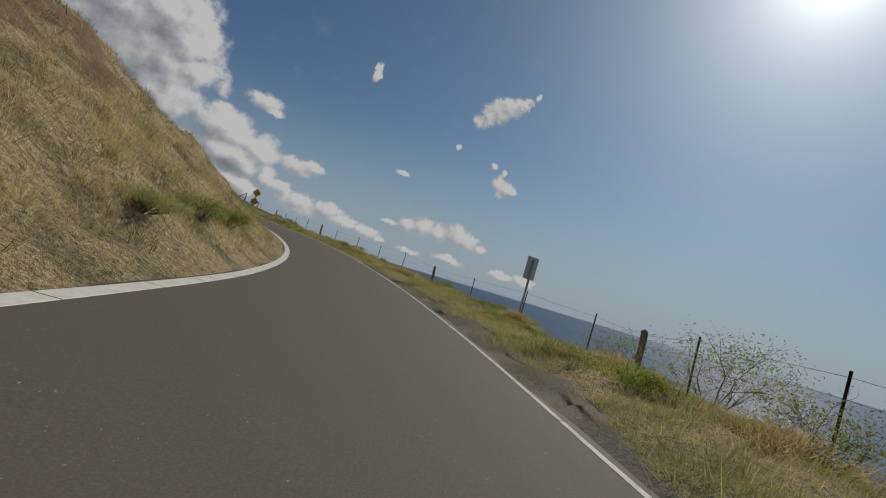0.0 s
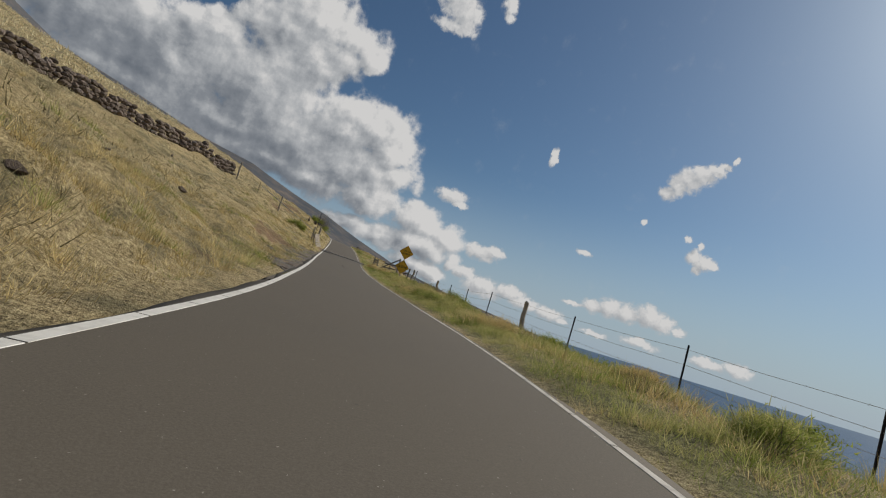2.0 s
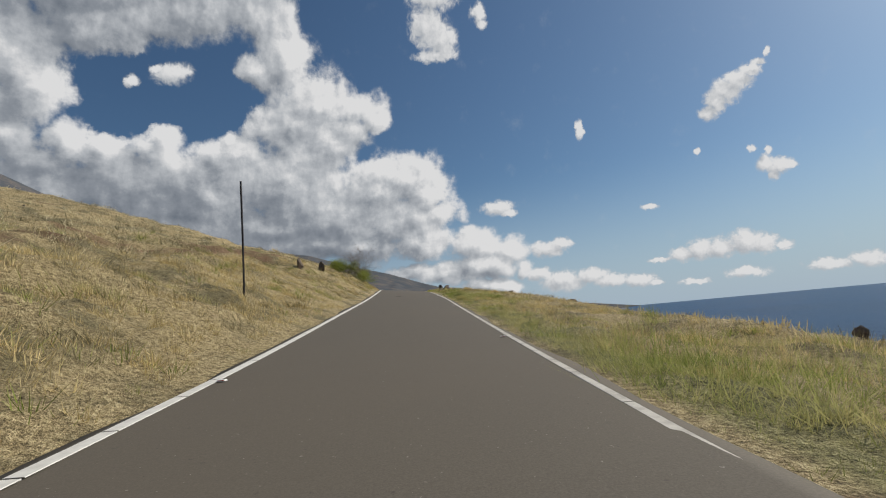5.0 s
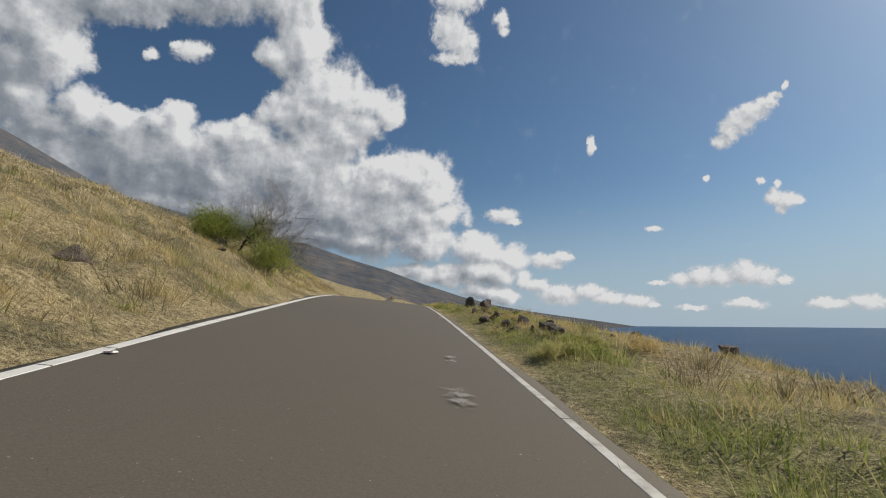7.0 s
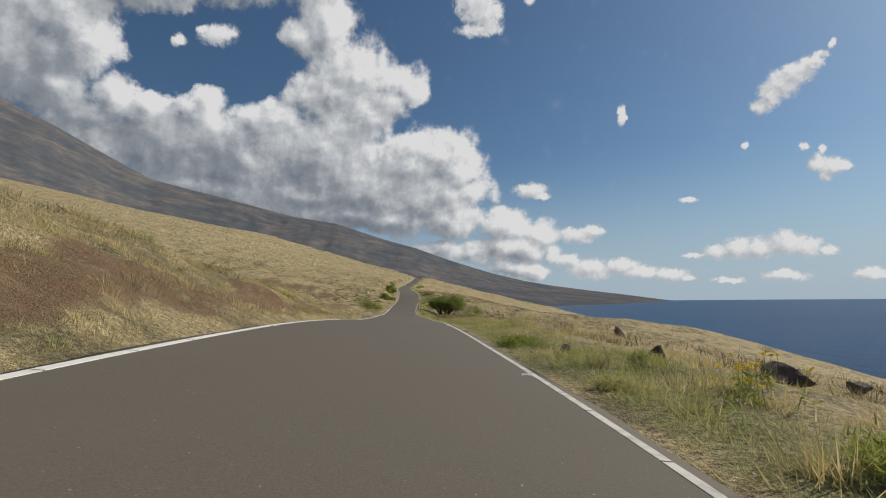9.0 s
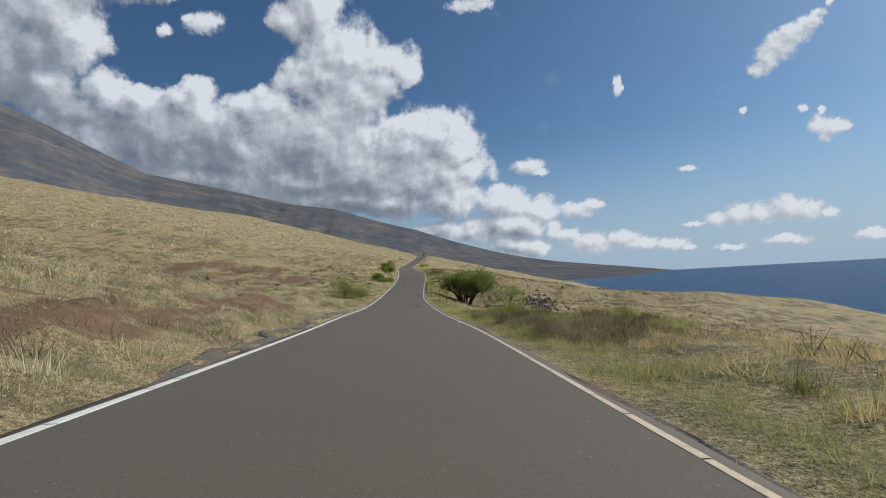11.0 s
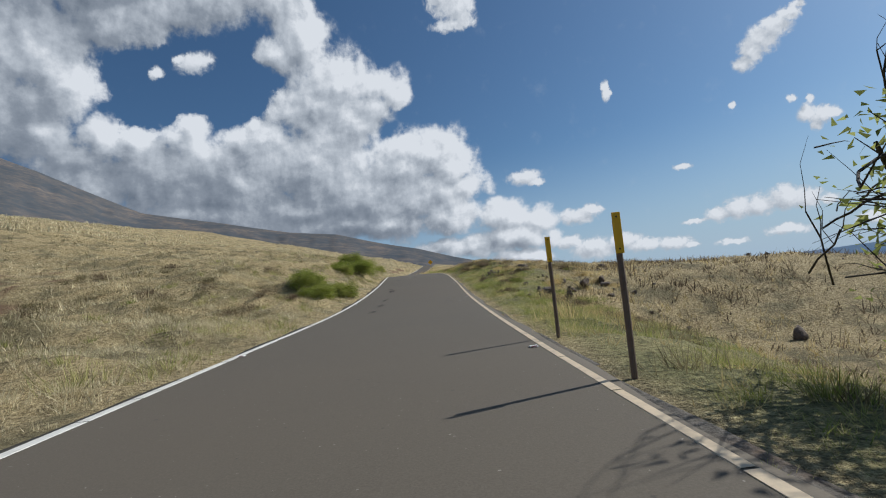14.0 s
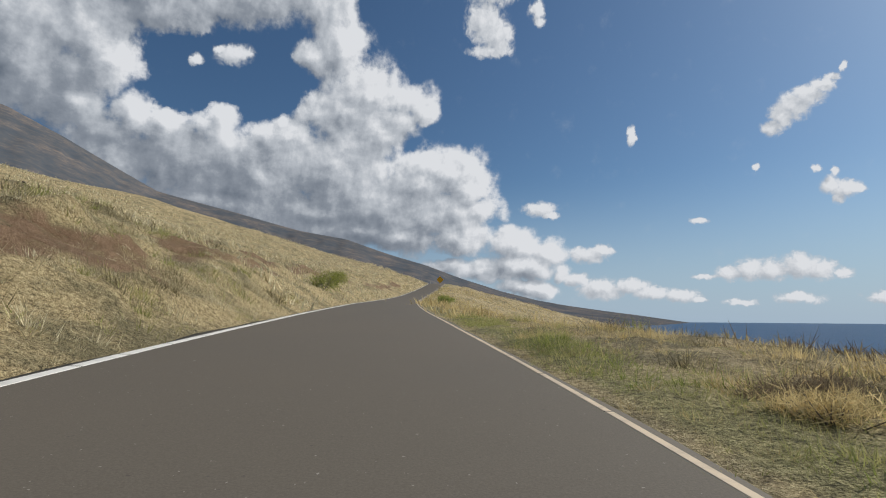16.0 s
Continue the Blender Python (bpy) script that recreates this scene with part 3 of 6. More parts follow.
def make_mountain():
    m, q, b = material("far_mountain", 1.0)
    p = place_of(q)
    sep = q.add("ShaderNodeSeparateXYZ")
    q.link(p, sep.inputs[0])
    bearing = q.math("ARCTAN2", sep.outputs[0], q.math("SUBTRACT", sep.outputs[1], 110.0))
    st = q.add("ShaderNodeCombineXYZ")
    q.link(q.math("MULTIPLY_ADD", sep.outputs[2], 0.55, q.math("MULTIPLY", bearing, 2600.0)), st.inputs[0])
    q.link(q.math("MULTIPLY", sep.outputs[2], 1.5), st.inputs[1])
    n1 = q.noise(st.outputs[0], 0.006, 9, 0.62)
    n2 = q.noise(st.outputs[0], 0.028, 8, 0.66)
    col = q.ramp(n1, [(0.34, (0.125, 0.115, 0.098)), (0.46, (0.19, 0.155, 0.12)), (0.56, (0.265, 0.195, 0.14)), (0.68, (0.34, 0.25, 0.175))])
    col = q.mix(q.ramp(n2, [(0.40, (0.6, 0.6, 0.6)), (0.56, (0, 0, 0))]), col, (0.085, 0.088, 0.084))
    q.link(col, b.inputs["Base Color"])
    b.inputs["Specular IOR Level"].default_value = 0.022
    bump(q, b, q.math("ADD", w1, q.math("MULTIPLY", w2, 0.3)), 0.8, 1.0)
    return m


def make_mountain():
    m, q, b = material("far_mountain", 1.0)
    p = place_of(q)
    st = q.add("ShaderNodeMapping")
    st.inputs["Scale"].default_value = (1.0, 0.8, 1.2)
    q.link(p, st.inputs[0])
    n1 = q.noise(st.outputs[0], 0.005, 10, 0.7)
    n2 = q.noise(st.outputs[0], 0.03, 9, 0.75)
    # the blue-grey tones paint the haze of distance into the base colour
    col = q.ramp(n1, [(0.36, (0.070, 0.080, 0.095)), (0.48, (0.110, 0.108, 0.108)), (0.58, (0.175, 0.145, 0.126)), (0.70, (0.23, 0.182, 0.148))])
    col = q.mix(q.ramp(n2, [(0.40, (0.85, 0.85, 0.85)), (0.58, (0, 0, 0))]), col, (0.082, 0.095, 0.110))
    q.link(col, b.inputs["Base Color"])
    b.inputs["Specular IOR Level"].default_value = 0.0
    return m


def make_paint(name, colour, worn=0.35):
    m, q, b = material(name, 0.7)
    p = place_of(q)
    n = q.noise(p, 7, 6, 0.7)
    col = q.mix(q.ramp(n, [(0.45, (0, 0, 0)), (0.75, (worn, worn, worn))]), colour, (0.16, 0.14, 0.12))
    col = q.mix(q.math("MULTIPLY", q.noise(p, 0.8, 3, 0.5), 0.25), col, (0.45, 0.38, 0.28))
    q.link(col, b.inputs["Base Color"])
    bump(q, b, n, 0.3, 0.004)
    return m


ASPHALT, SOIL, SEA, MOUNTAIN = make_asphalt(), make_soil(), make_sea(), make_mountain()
WHITE_LINE = make_paint("white_road_paint", (0.74, 0.72, 0.66))
WORN_LINE = make_paint("worn_white_road_paint", (0.60, 0.57, 0.50), 0.75)
YELLOWED_LINE = make_paint("buff_road_paint", (0.66, 0.53, 0.36), 0.5)


def sheet(name, xs, mat, smooth=True):
    """A grid mesh from an array rows x columns x 3."""
    n, m = xs.shape[:2]
    me = bpy.data.meshes.new(name)
    i = np.arange(n * m).reshape(n, m)
    quads = np.stack([i[:-1, :-1], i[:-1, 1:], i[1:, 1:], i[1:, :-1]], -1).reshape(-1, 4)
    me.vertices.add(n * m)
    me.vertices.foreach_set("co", xs.reshape(-1).astype(np.float32))
    me.loops.add(quads.size)
    me.loops.foreach_set("vertex_index", quads.reshape(-1).astype(np.int32))
    me.polygons.add(len(quads))
    me.polygons.foreach_set("loop_start", np.arange(0, quads.size, 4, dtype=np.int32))
    me.polygons.foreach_set("use_smooth", np.full(len(quads), smooth))
    me.update(calc_edges=True)
    me.validate()
    me.materials.append(mat)
    return new(name, me)


# ---- land, sea and mountain ----
def build_land():
    ys = np.concatenate([np.arange(-24, -4, 0.5), np.arange(-4, 226, 0.40), np.arange(226, 232, 0.5), np.arange(232, 340, 1.5), np.geomspace(340, 1500, 60)])
    near = np.concatenate([np.arange(0, 1.2, 0.4), np.arange(1.2, 6, 0.2), np.arange(6, 16, 0.65), np.geomspace(16, 120, 28), np.geomspace(128, 900, 16)])
    us = np.concatenate([-near[::-1][:-1], near])
    yy, uu = np.meshgrid(ys, us, indexing="ij")
    xx = road_at(yy, 0) + uu
    ob = sheet("ground", np.stack([xx, yy, ground(xx, yy)], -1), SOIL)
    turf = ob.data.attributes.new("bare", "FLOAT", "POINT")
    turf.data.foreach_set("value", bare_earth(xx, yy).reshape(-1).astype(np.float32))
    wet = ob.data.attributes.new("lush", "FLOAT", "POINT")
    wet.data.foreach_set("value", lush(xx, yy).reshape(-1).astype(np.float32))
    tagged(ob, "dry straw-coloured hillside with bare red earth sloping to the sea", "ground", kind="structure")


def build_sea():
    r = np.concatenate([np.geomspace(0.5, 4900, 100)])
    a = np.radians(np.linspace(-180, 180, 181))
    rr, aa = np.meshgrid(r, a, indexing="ij")
    xs = np.stack([rr * np.sin(aa), 100 + rr * np.cos(aa), np.full_like(rr, SEA_Z)], -1)
    tagged(sheet("water", xs, SEA), "deep blue open sea with small wind ripples", "sea", kind="structure")


RIDGE_AZ = [-26, -22.3, -20.3, -17.3, -13.2, -9.7, -5.8, -1.1, 3.0, 7.0, 12.3, 17.4, 24.6, 31.7, 36.1, 39.7, 43.8, 52, 62, 90]
RIDGE_EL = [-0.4, 0.15, 0.45, 0.85, 1.45, 2.1, 3.1, 4.6, 6.1, 7.2, 8.9, 9.6, 11.2, 12.5, 14.6, 16.3, 17.9, 19.5, 20, 18]


def build_mountain():
    az = np.linspace(-26, 90, 330)
    el = np.interp(az, RIDGE_AZ, RIDGE_EL)
    t = np.linspace(0, 1, 80)
    aa, tt = np.meshgrid(np.radians(az), t, indexing="ij")
    top = np.tan(np.radians(el))[:, None] * 4300 + 7
    r = 900 + 3400 * tt
    z = -40 + (top + 40) * tt ** 1.25
    x, y = -np.sin(aa) * r, 110 + np.cos(aa) * r
    gully = value_noise(np.degrees(aa) / 2.2 + tt * 1.5, tt * 3.0, 8) + 0.6 * value_noise(np.degrees(aa) / 0.8 + tt * 3, tt * 7.0, 9) + 0.35 * value_noise(np.degrees(aa) / 0.33 + tt * 6, tt * 17.0, 10)
    z = z + gully * 15 * tt * (1 - tt ** 6) * np.clip(top / 700, 0.05, 1)
    tagged(sheet("backdrop", np.stack([x, y, z], -1), MOUNTAIN), "brown-grey volcanic mountainside with blue haze painted into its colour, running down to a headland", "mountain", kind="structure")


def ribbon(name, a, b, lats, mat, lift, thick=0.0):
    """A strip along the road from a to b metres; lats gives columns as functions of the road's row."""
    k = np.arange(int((a + 30) * 2), int((b + 30) * 2) + 1)
    k = k[k < len(ROAD)]
    rows = []
    for i in k:
        p, bank = ROAD[i], math.radians(ROAD[i, 3])
        row = []
        for lat, dz in lats(p, FINE[i]):
            skew = -0.27 * lat * math.exp(-((FINE[i] - 67.2) / 2.0) ** 2)     # the cattle grid lies aslant
            row.append((p[0] + RIGHT[i, 0] * lat + TAN[i, 0] * skew, p[1] + RIGHT[i, 1] * lat + TAN[i, 1] * skew, p[2] + lat * math.sin(bank) + lift + dz))
        rows.append(row)
    return sheet(name, np.array(rows), mat)


GRID_S = (66.0, 68.0)     # the cattle grid's stretch


def build_road():
    def cols(p, s):
        jl = 0.05 * math.sin(s * 0.9) + 0.04 * math.sin(s * 2.3)
        l, r = -p[4] - LEFT_SKIRT + jl, p[5] + RIGHT_SKIRT + jl * 0.6
        return [(l - 0.03, -0.15), (l, -0.008), (-p[4], 0), (-0.4, 0.012), (0, 0.014), (p[5], 0), (r, -0.008), (r + 0.03, -0.15)]
    for name, a, c in (("road", -29, GRID_S[0]), ("road_beyond", GRID_S[1], 400)):
        ob = ribbon(name, a, c, cols, ASPHALT, 0.0)
        tagged(ob, "narrow grey asphalt road with worn, patched surface", "road", kind="structure")


build_land()
build_sea()
build_mountain()
build_road()


def build_lines():
    """Edge lines: thick worn paint, broken by cracks across it."""
    rng = random.Random(5)
    for name, side, mat in (("edge_line_left", 4, WHITE_LINE), ("edge_line_right", 5, YELLOWED_LINE)):
        vs, fs = [], []
        s = -28.0
        while s < 340:
            if s > GRID_S[0] - 0.4 and s < GRID_S[1]:
                s = GRID_S[1] + 0.5
            step = rng.uniform(0.5, 1.4) if s < 230 else 3.0
            e = min(s + step, GRID_S[0] - 0.25) if s < GRID_S[0] else s + step
            half = (0.085 if s < 28 else 0.05) if side == 4 else (0.03 if s < 40 else 0.019 if s < 66 else 0.034 if s < 135 else 0.027 if s < 165 else 0.031)
            cols = []
            for k in (s, (s + e) / 2, e - (0.018 if s < 230 else 0)):
                w = np.interp(k, FINE, ROAD[:, side])
                lat = -w if side == 4 else w
                i = np.interp(k, FINE, np.arange(len(FINE)))
                p = [np.interp(k, FINE, ROAD[:, c]) for c in range(4)]
                rx, ry = np.interp(k, FINE, RIGHT[:, 0]), np.interp(k, FINE, RIGHT[:, 1])
                b = math.sin(math.radians(p[3]))
                cols.append([(p[0] + rx * (lat + o), p[1] + ry * (lat + o), p[2] + (lat + o) * b + dz)
                             for o, dz in ((-half, 0.0), (-half + rng.uniform(0, 0.006), 0.004), (half - rng.uniform(0, 0.006), 0.004), (half, 0.0))])
            at = len(vs)
            for c in cols:
                vs.extend(c)
            for r in range(2):
                for c in range(3):
                    fs.append((at + r * 4 + c, at + r * 4 + c + 1, at + r * 4 + c + 5, at + r * 4 + c + 4))
            s = e
        me = bpy.data.meshes.new(name)
        me.from_pydata(vs, [], fs)
        me.materials.append(mat)
        if side == 5:      # whiter paint on the first half
            me.materials.append(WORN_LINE)
            for f in me.polygons:
                if f.center.y < 124:
                    f.material_index = 1
        word = "cracked white painted line along the road's edge" if side == 4 else "cracked buff painted line along the road's edge"
        tagged(new(name, me), word, "road line", kind="structure")


build_lines()


# ---- gravel shoulders and dirt along the asphalt ----
def make_gravel():
    m, q, b = material("gravel", 0.95)
    p = place_of(q)
    n = q.noise(p, 28, 4, 0.7)
    w = q.noise(p, 1.3, 5, 0.6)
    col = q.ramp(n, [(0.3, (0.060, 0.052, 0.043)), (0.55, (0.130, 0.115, 0.096)), (0.8, (0.26, 0.235, 0.20))])
    col = q.mix(q.ramp(w, [(0.48, (0, 0, 0)), (0.68, (0.6, 0.6, 0.6))]), col, (0.20, 0.125, 0.075))
    q.link(col, b.inputs["Base Color"])
    bump(q, b, n, 0.9, 0.02)
    return m


GRAVEL = make_gravel()


def shoulder(name, s0, s1, side, width, label, mat=None):
    """A strip of loose stones that follows the ground beside the asphalt."""
    rows = []
    for s in np.arange(s0, s1, 0.4):
        t = (s - s0) / (s1 - s0)
        w = width * (math.sin(math.pi * t) ** 0.5) * (1 + 0.25 * math.sin(s * 1.7) + 0.15 * math.sin(s * 4.1)) + 0.02
        edge = np.interp(s, FINE, ROAD[:, 4 if side < 0 else 5]) + (LEFT_SKIRT if side < 0 else RIGHT_SKIRT)
        row = []
        for k in np.linspace(0, 1, 9):
            p = road_point(s, side * (edge - 0.08 + k * w))
            f = 0.0 if mat else min(1.0, k * width * 3)
            row.append((p.x, p.y, (p.z - 0.014) * (1 - f) + (float(ground(p.x, p.y)) + 0.012) * f - (0.05 if k == 1 else 0)))
        rows.append(row if side > 0 else row[::-1])
    tagged(sheet(name, np.array(rows), mat or GRAVEL), label, "gravel", kind="structure")


shoulder("shoulder_1", 39, 60, -1, 1.35, "wide shoulder of grey gravel and red dirt")
shoulder("shoulder_2", 139, 158, -1, 0.55, "narrow strip of dark gravel beside the road")
shoulder("shoulder_3", 1, 22, 1, 0.75, "strip of bare dirt and gravel beside the road")
shoulder("shoulder_4", 22, 64, 1, 0.08, "narrow strip of bare dirt beside the road")
shoulder("shoulder_5", 84, 232, 1, 0.12, "narrow strip of bare dirt beside the road")
shoulder("shoulder_6", 17, 46, -1, 0.40, "rough strip of asphalt outside the painted line", ASPHALT)


# ---- worn patches and stains on the asphalt ----
def make_stain(name, colour, share, fine=9.0, soft=0.12):
    m = bpy.data.materials.new(name)
    m.use_nodes = True
    q = Nodes(m.node_tree)
    b = m.node_tree.nodes["Principled BSDF"]
    b.inputs["Roughness"].default_value = 0.9
    c = q.add("ShaderNodeTexCoord").outputs["Object"]
    n = q.noise(place_of(q), fine, 6, 0.65)
    g = q.add("ShaderNodeTexGradient", gradient_type="SPHERICAL")
    q.link(c, g.inputs[0])
    a = q.math("MULTIPLY", q.ramp(q.math("MULTIPLY_ADD", g.outputs["Fac"], 0.35, q.math("MULTIPLY", n, 1.3)), [(0.80, (0, 0, 0)), (0.80 + soft, (1, 1, 1))]), share)
    q.link(q.mix(n, colour, tuple(0.75 * x for x in colour)), b.inputs["Base Color"])
    q.link(a, b.inputs["Alpha"])
    return m


PALE_STAIN = make_stain("pale_worn_patch", (0.40, 0.37, 0.32), 0.7, 7.0, 0.25)
DARK_STAIN = make_stain("dark_oil_stain", (0.05, 0.043, 0.038), 0.4)
RUST_STAIN = make_stain("red_dirt_stain", (0.17, 0.125, 0.09), 0.3)


def stain(s, lat, long, wide, mat, label):
    n = 20
    vs = [(0, 0, 0)] + [(math.cos(6.2832 * k / n), math.sin(6.2832 * k / n), 0) for k in range(n)]
    me = bpy.data.meshes.new("road_stain")
    me.from_pydata(vs, [], [(0, 1 + k, 1 + (k + 1) % n) for k in range(n)])
    me.materials.append(mat)
    ob = new("road_stain", me)
    k = int(round((s + 30) * 2))
    grade = math.atan2(ROAD[k + 1, 2] - ROAD[k - 1, 2], 1.0)
    ob.matrix_world = (Matrix.Translation(road_point(s, lat, 0.022)) @ Matrix.Rotation(radians(road_yaw(s)), 4, "Z") @ Matrix.Rotation(grade, 4, "X")
                       @ Matrix.Rotation(-radians(ROAD[k, 3]), 4, "Y") @ Matrix.Diagonal((wide, long, 1, 1)))
    tagged(ob, label, "road stain", "stains on the asphalt", "structure")


for s, lat, long, wide in ((207.95, -0.85, 0.42, 0.55), (207.3, -0.6, 0.8, 0.22), (206.6, -0.56, 0.5, 0.2), (190.8, 0.62, 0.4, 0.2), (190.1, 0.5, 0.4, 0.2), (189.5, 0.55, 0.3, 0.22), (189.5, 0.78, 0.3, 0.2), (202.3, 0.86, 0.4, 0.14),
                           (92.5, 0.4, 0.5, 0.22), (89.8, 0.6, 0.4, 0.2), (94.2, 0.5, 0.6, 0.15), (161.5, 0.57, 0.35, 0.16), (159.95, 0.52, 0.3, 0.13), (159.3, 0.71, 0.25, 0.14), (158.8, 0.63, 0.25, 0.13), (158.2, 0.84, 0.25, 0.12), (157.6, 0.67, 0.2, 0.13)):
    stain(s, lat, long * 0.75, wide * 0.8, PALE_STAIN, "pale scuffed patch on the asphalt")
for s, lat, long, wide in ((199.0, -1.68, 0.5, 0.22), (198.2, -1.53, 0.6, 0.24), (197.7, -1.5, 0.5, 0.2), (197.0, -1.52, 0.3, 0.18), (205.6, -1.5, 0.5, 0.2), (89.5, -0.9, 0.8, 0.2), (191.4, -1.38, 0.7, 0.2), (189.3, -1.39, 0.5, 0.2), (193.6, -1.45, 0.8, 0.15), (53.2, -0.23, 1.4, 0.10), (51.4, -0.19, 0.8, 0.10)):
    stain(s, lat, long, wide, DARK_STAIN, "dark oily stain on the asphalt")
for s, lat, long, wide in ((206.8, 0.95, 1.2, 0.3), (175, 0.5, 3.5, 0.35), (160, 0.3, 3.0, 0.4)):
    stain(s, lat, long, wide, RUST_STAIN, "faint red dirt smear on the asphalt")


# ---- helpers for things ----
def thing(name, where, yaw=0.0, label="", category="", group="", kind=""):
    """An empty at the base of a thing."""
    ob = new(name)
    ob.empty_display_size = 0.2
    ob.matrix_world = Matrix.Translation(where) @ Matrix.Rotation(radians(yaw), 4, "Z")
    return tagged(ob, label, category, group, kind)


def part(name, bm, mat, parent, label=""):
    me = bpy.data.meshes.new(name)
    bm.to_mesh(me)
    bm.free()
    me.materials.append(mat)
    ob = new(name, me)
    ob.parent = parent
    return tagged(ob, label)


def raw(name, verts, faces, mat, smooth=False):
    """A mesh object from arrays; faces all of one length."""
    verts, faces = np.asarray(verts, np.float32), np.asarray(faces, np.int32)
    me = bpy.data.meshes.new(name)
    n = faces.shape[1]
    me.vertices.add(len(verts))
    me.vertices.foreach_set("co", verts.reshape(-1))
    me.loops.add(faces.size)
    me.loops.foreach_set("vertex_index", faces.reshape(-1))
    me.polygons.add(len(faces))
    me.polygons.foreach_set("loop_start", np.arange(0, faces.size, n, dtype=np.int32))
    if smooth:
        me.polygons.foreach_set("use_smooth", np.ones(len(faces), bool))
    me.update(calc_edges=True)
    me.materials.append(mat)
    return new(name, me)


def under(ob, parent, label=""):
    ob.parent = parent
    return tagged(ob, label)


def beam(bm, a, b, width, thick, up=(0, 0, 1), bevel=0.006, jitter=0.0):
    """A squared timber or plate between two points."""
    a, b = Vector(a), Vector(b)
    y = (b - a).normalized()
    x = y.cross(Vector(up))
    x = x.normalized() if x.length > 1e-3 else Vector((1, 0, 0))
    z = x.cross(y)
    vs = []
    for end, p in ((0, a), (1, b)):
        for sx, sz in ((-1, -1), (1, -1), (1, 1), (-1, 1)):
            k = 1 + jitter * (random.random() - 0.5)
            vs.append(bm.verts.new(p + x * sx * thick / 2 * k + z * sz * width / 2 * k))
    fs = [(3, 2, 1, 0), (4, 5, 6, 7), (0, 1, 5, 4), (1, 2, 6, 5), (2, 3, 7, 6), (3, 0, 4, 7)]
    made = [bm.faces.new([vs[i] for i in f]) for f in fs]
    if bevel:
        edges = list({e for f in made for e in f.edges})
        bmesh.ops.bevel(bm, geom=edges, offset=bevel, segments=1, affect="EDGES")


def rod(bm, pts, radii, sides=6, cap=True):
    """A tapered round bar through points."""
    rings = []
    pts = [Vector(p) for p in pts]
    for i, p in enumerate(pts):
        d = (pts[min(i + 1, len(pts) - 1)] - pts[max(i - 1, 0)]).normalized()
        x = d.orthogonal().normalized()
        y = d.cross(x)
        r = radii[i] if isinstance(radii, (list, tuple)) else radii
        rings.append([bm.verts.new(p + (x * math.cos(2 * math.pi * k / sides) + y * math.sin(2 * math.pi * k / sides)) * r) for k in range(sides)])
    for a, b in zip(rings, rings[1:]):
        # line up the start of the two rings
        k0 = min(range(sides), key=lambda k: (a[0].co - b[k].co - (pts[0] - pts[0])).length)
        for k in range(sides):
            bm.faces.new((a[k], a[(k + 1) % sides], b[(k0 + k + 1) % sides], b[(k0 + k) % sides]))
    if cap:
        bm.faces.new(rings[0][::-1])
        bm.faces.new(rings[-1])


def tubes(chains, sides=5):
    """Many tapered tubes in one go: chains of (points n x 3, radii n)."""
    vs, fs, at = [], [], 0
    ang = np.arange(sides) * 2 * np.pi / sides
    for p, r in chains:
        p, r = np.asarray(p, float), np.asarray(r, float)
        d = np.gradient(p, axis=0)
        d /= np.linalg.norm(d, axis=1)[:, None] + 1e-9
        ref = np.array([0.31, 0.84, 0.44])
        x = np.cross(d, ref)
        x /= np.linalg.norm(x, axis=1)[:, None] + 1e-9
        y = np.cross(d, x)
        ring = p[:, None] + (x[:, None] * np.cos(ang)[None, :, None] + y[:, None] * np.sin(ang)[None, :, None]) * r[:, None, None]
        n = len(p)
        vs.append(ring.reshape(-1, 3))
        i = at + np.arange(n * sides).reshape(n, sides)
        j = np.roll(i, -1, axis=1)
        fs.append(np.stack([i[:-1], j[:-1], j[1:], i[1:]], -1).reshape(-1, 4))
        at += n * sides
    return np.vstack(vs), np.vstack(fs)


def leaf_mesh(centres, size, rng, per=1, lean=0.6):
    """Small pointed leaves (a triangle each) scattered at the centres."""
    n = len(centres)
    d = rng.normal(size=(n, 3))
    d[:, 2] = d[:, 2] * lean + 0.2
    d /= np.linalg.norm(d, axis=1)[:, None]
    w = np.cross(d, rng.normal(size=(n, 3)))
    w /= np.linalg.norm(w, axis=1)[:, None] + 1e-9
    s = size * rng.uniform(0.6, 1.4, n)[:, None]
    a, b = centres, centres + d * s
    verts = np.stack([a + w * s * 0.26, b, a - w * s * 0.26], 1).reshape(-1, 3)
    return verts, np.arange(n * 3).reshape(n, 3)


# ---- materials of things ----
def make_wood(name, dark, light, scale=1.0):
    m, q, b = material(name, 0.9)
    c = q.add("ShaderNodeTexCoord").outputs["Object"]
    st = q.add("ShaderNodeMapping")
    st.inputs["Scale"].default_value = (9 * scale, 9 * scale, 1.3 * scale)
    q.link(c, st.inputs[0])
    g = q.noise(st.outputs[0], 6, 6, 0.65, warp=0.6)
    blot = q.noise(c, 2.5, 4, 0.6)
    col = q.ramp(g, [(0.3, dark), (0.7, light)])
    col = q.mix(q.ramp(blot, [(0.45, (0, 0, 0)), (0.75, (0.4, 0.4, 0.4))]), col, (0.07, 0.058, 0.047))
    rnd = q.add("ShaderNodeObjectInfo").outputs["Random"]
    col = q.mix(q.math("MULTIPLY", rnd, 0.3), col, (0.24, 0.21, 0.17))
    q.link(col, b.inputs["Base Color"])
    bump(q, b, g, 0.7, 0.01)
    return m


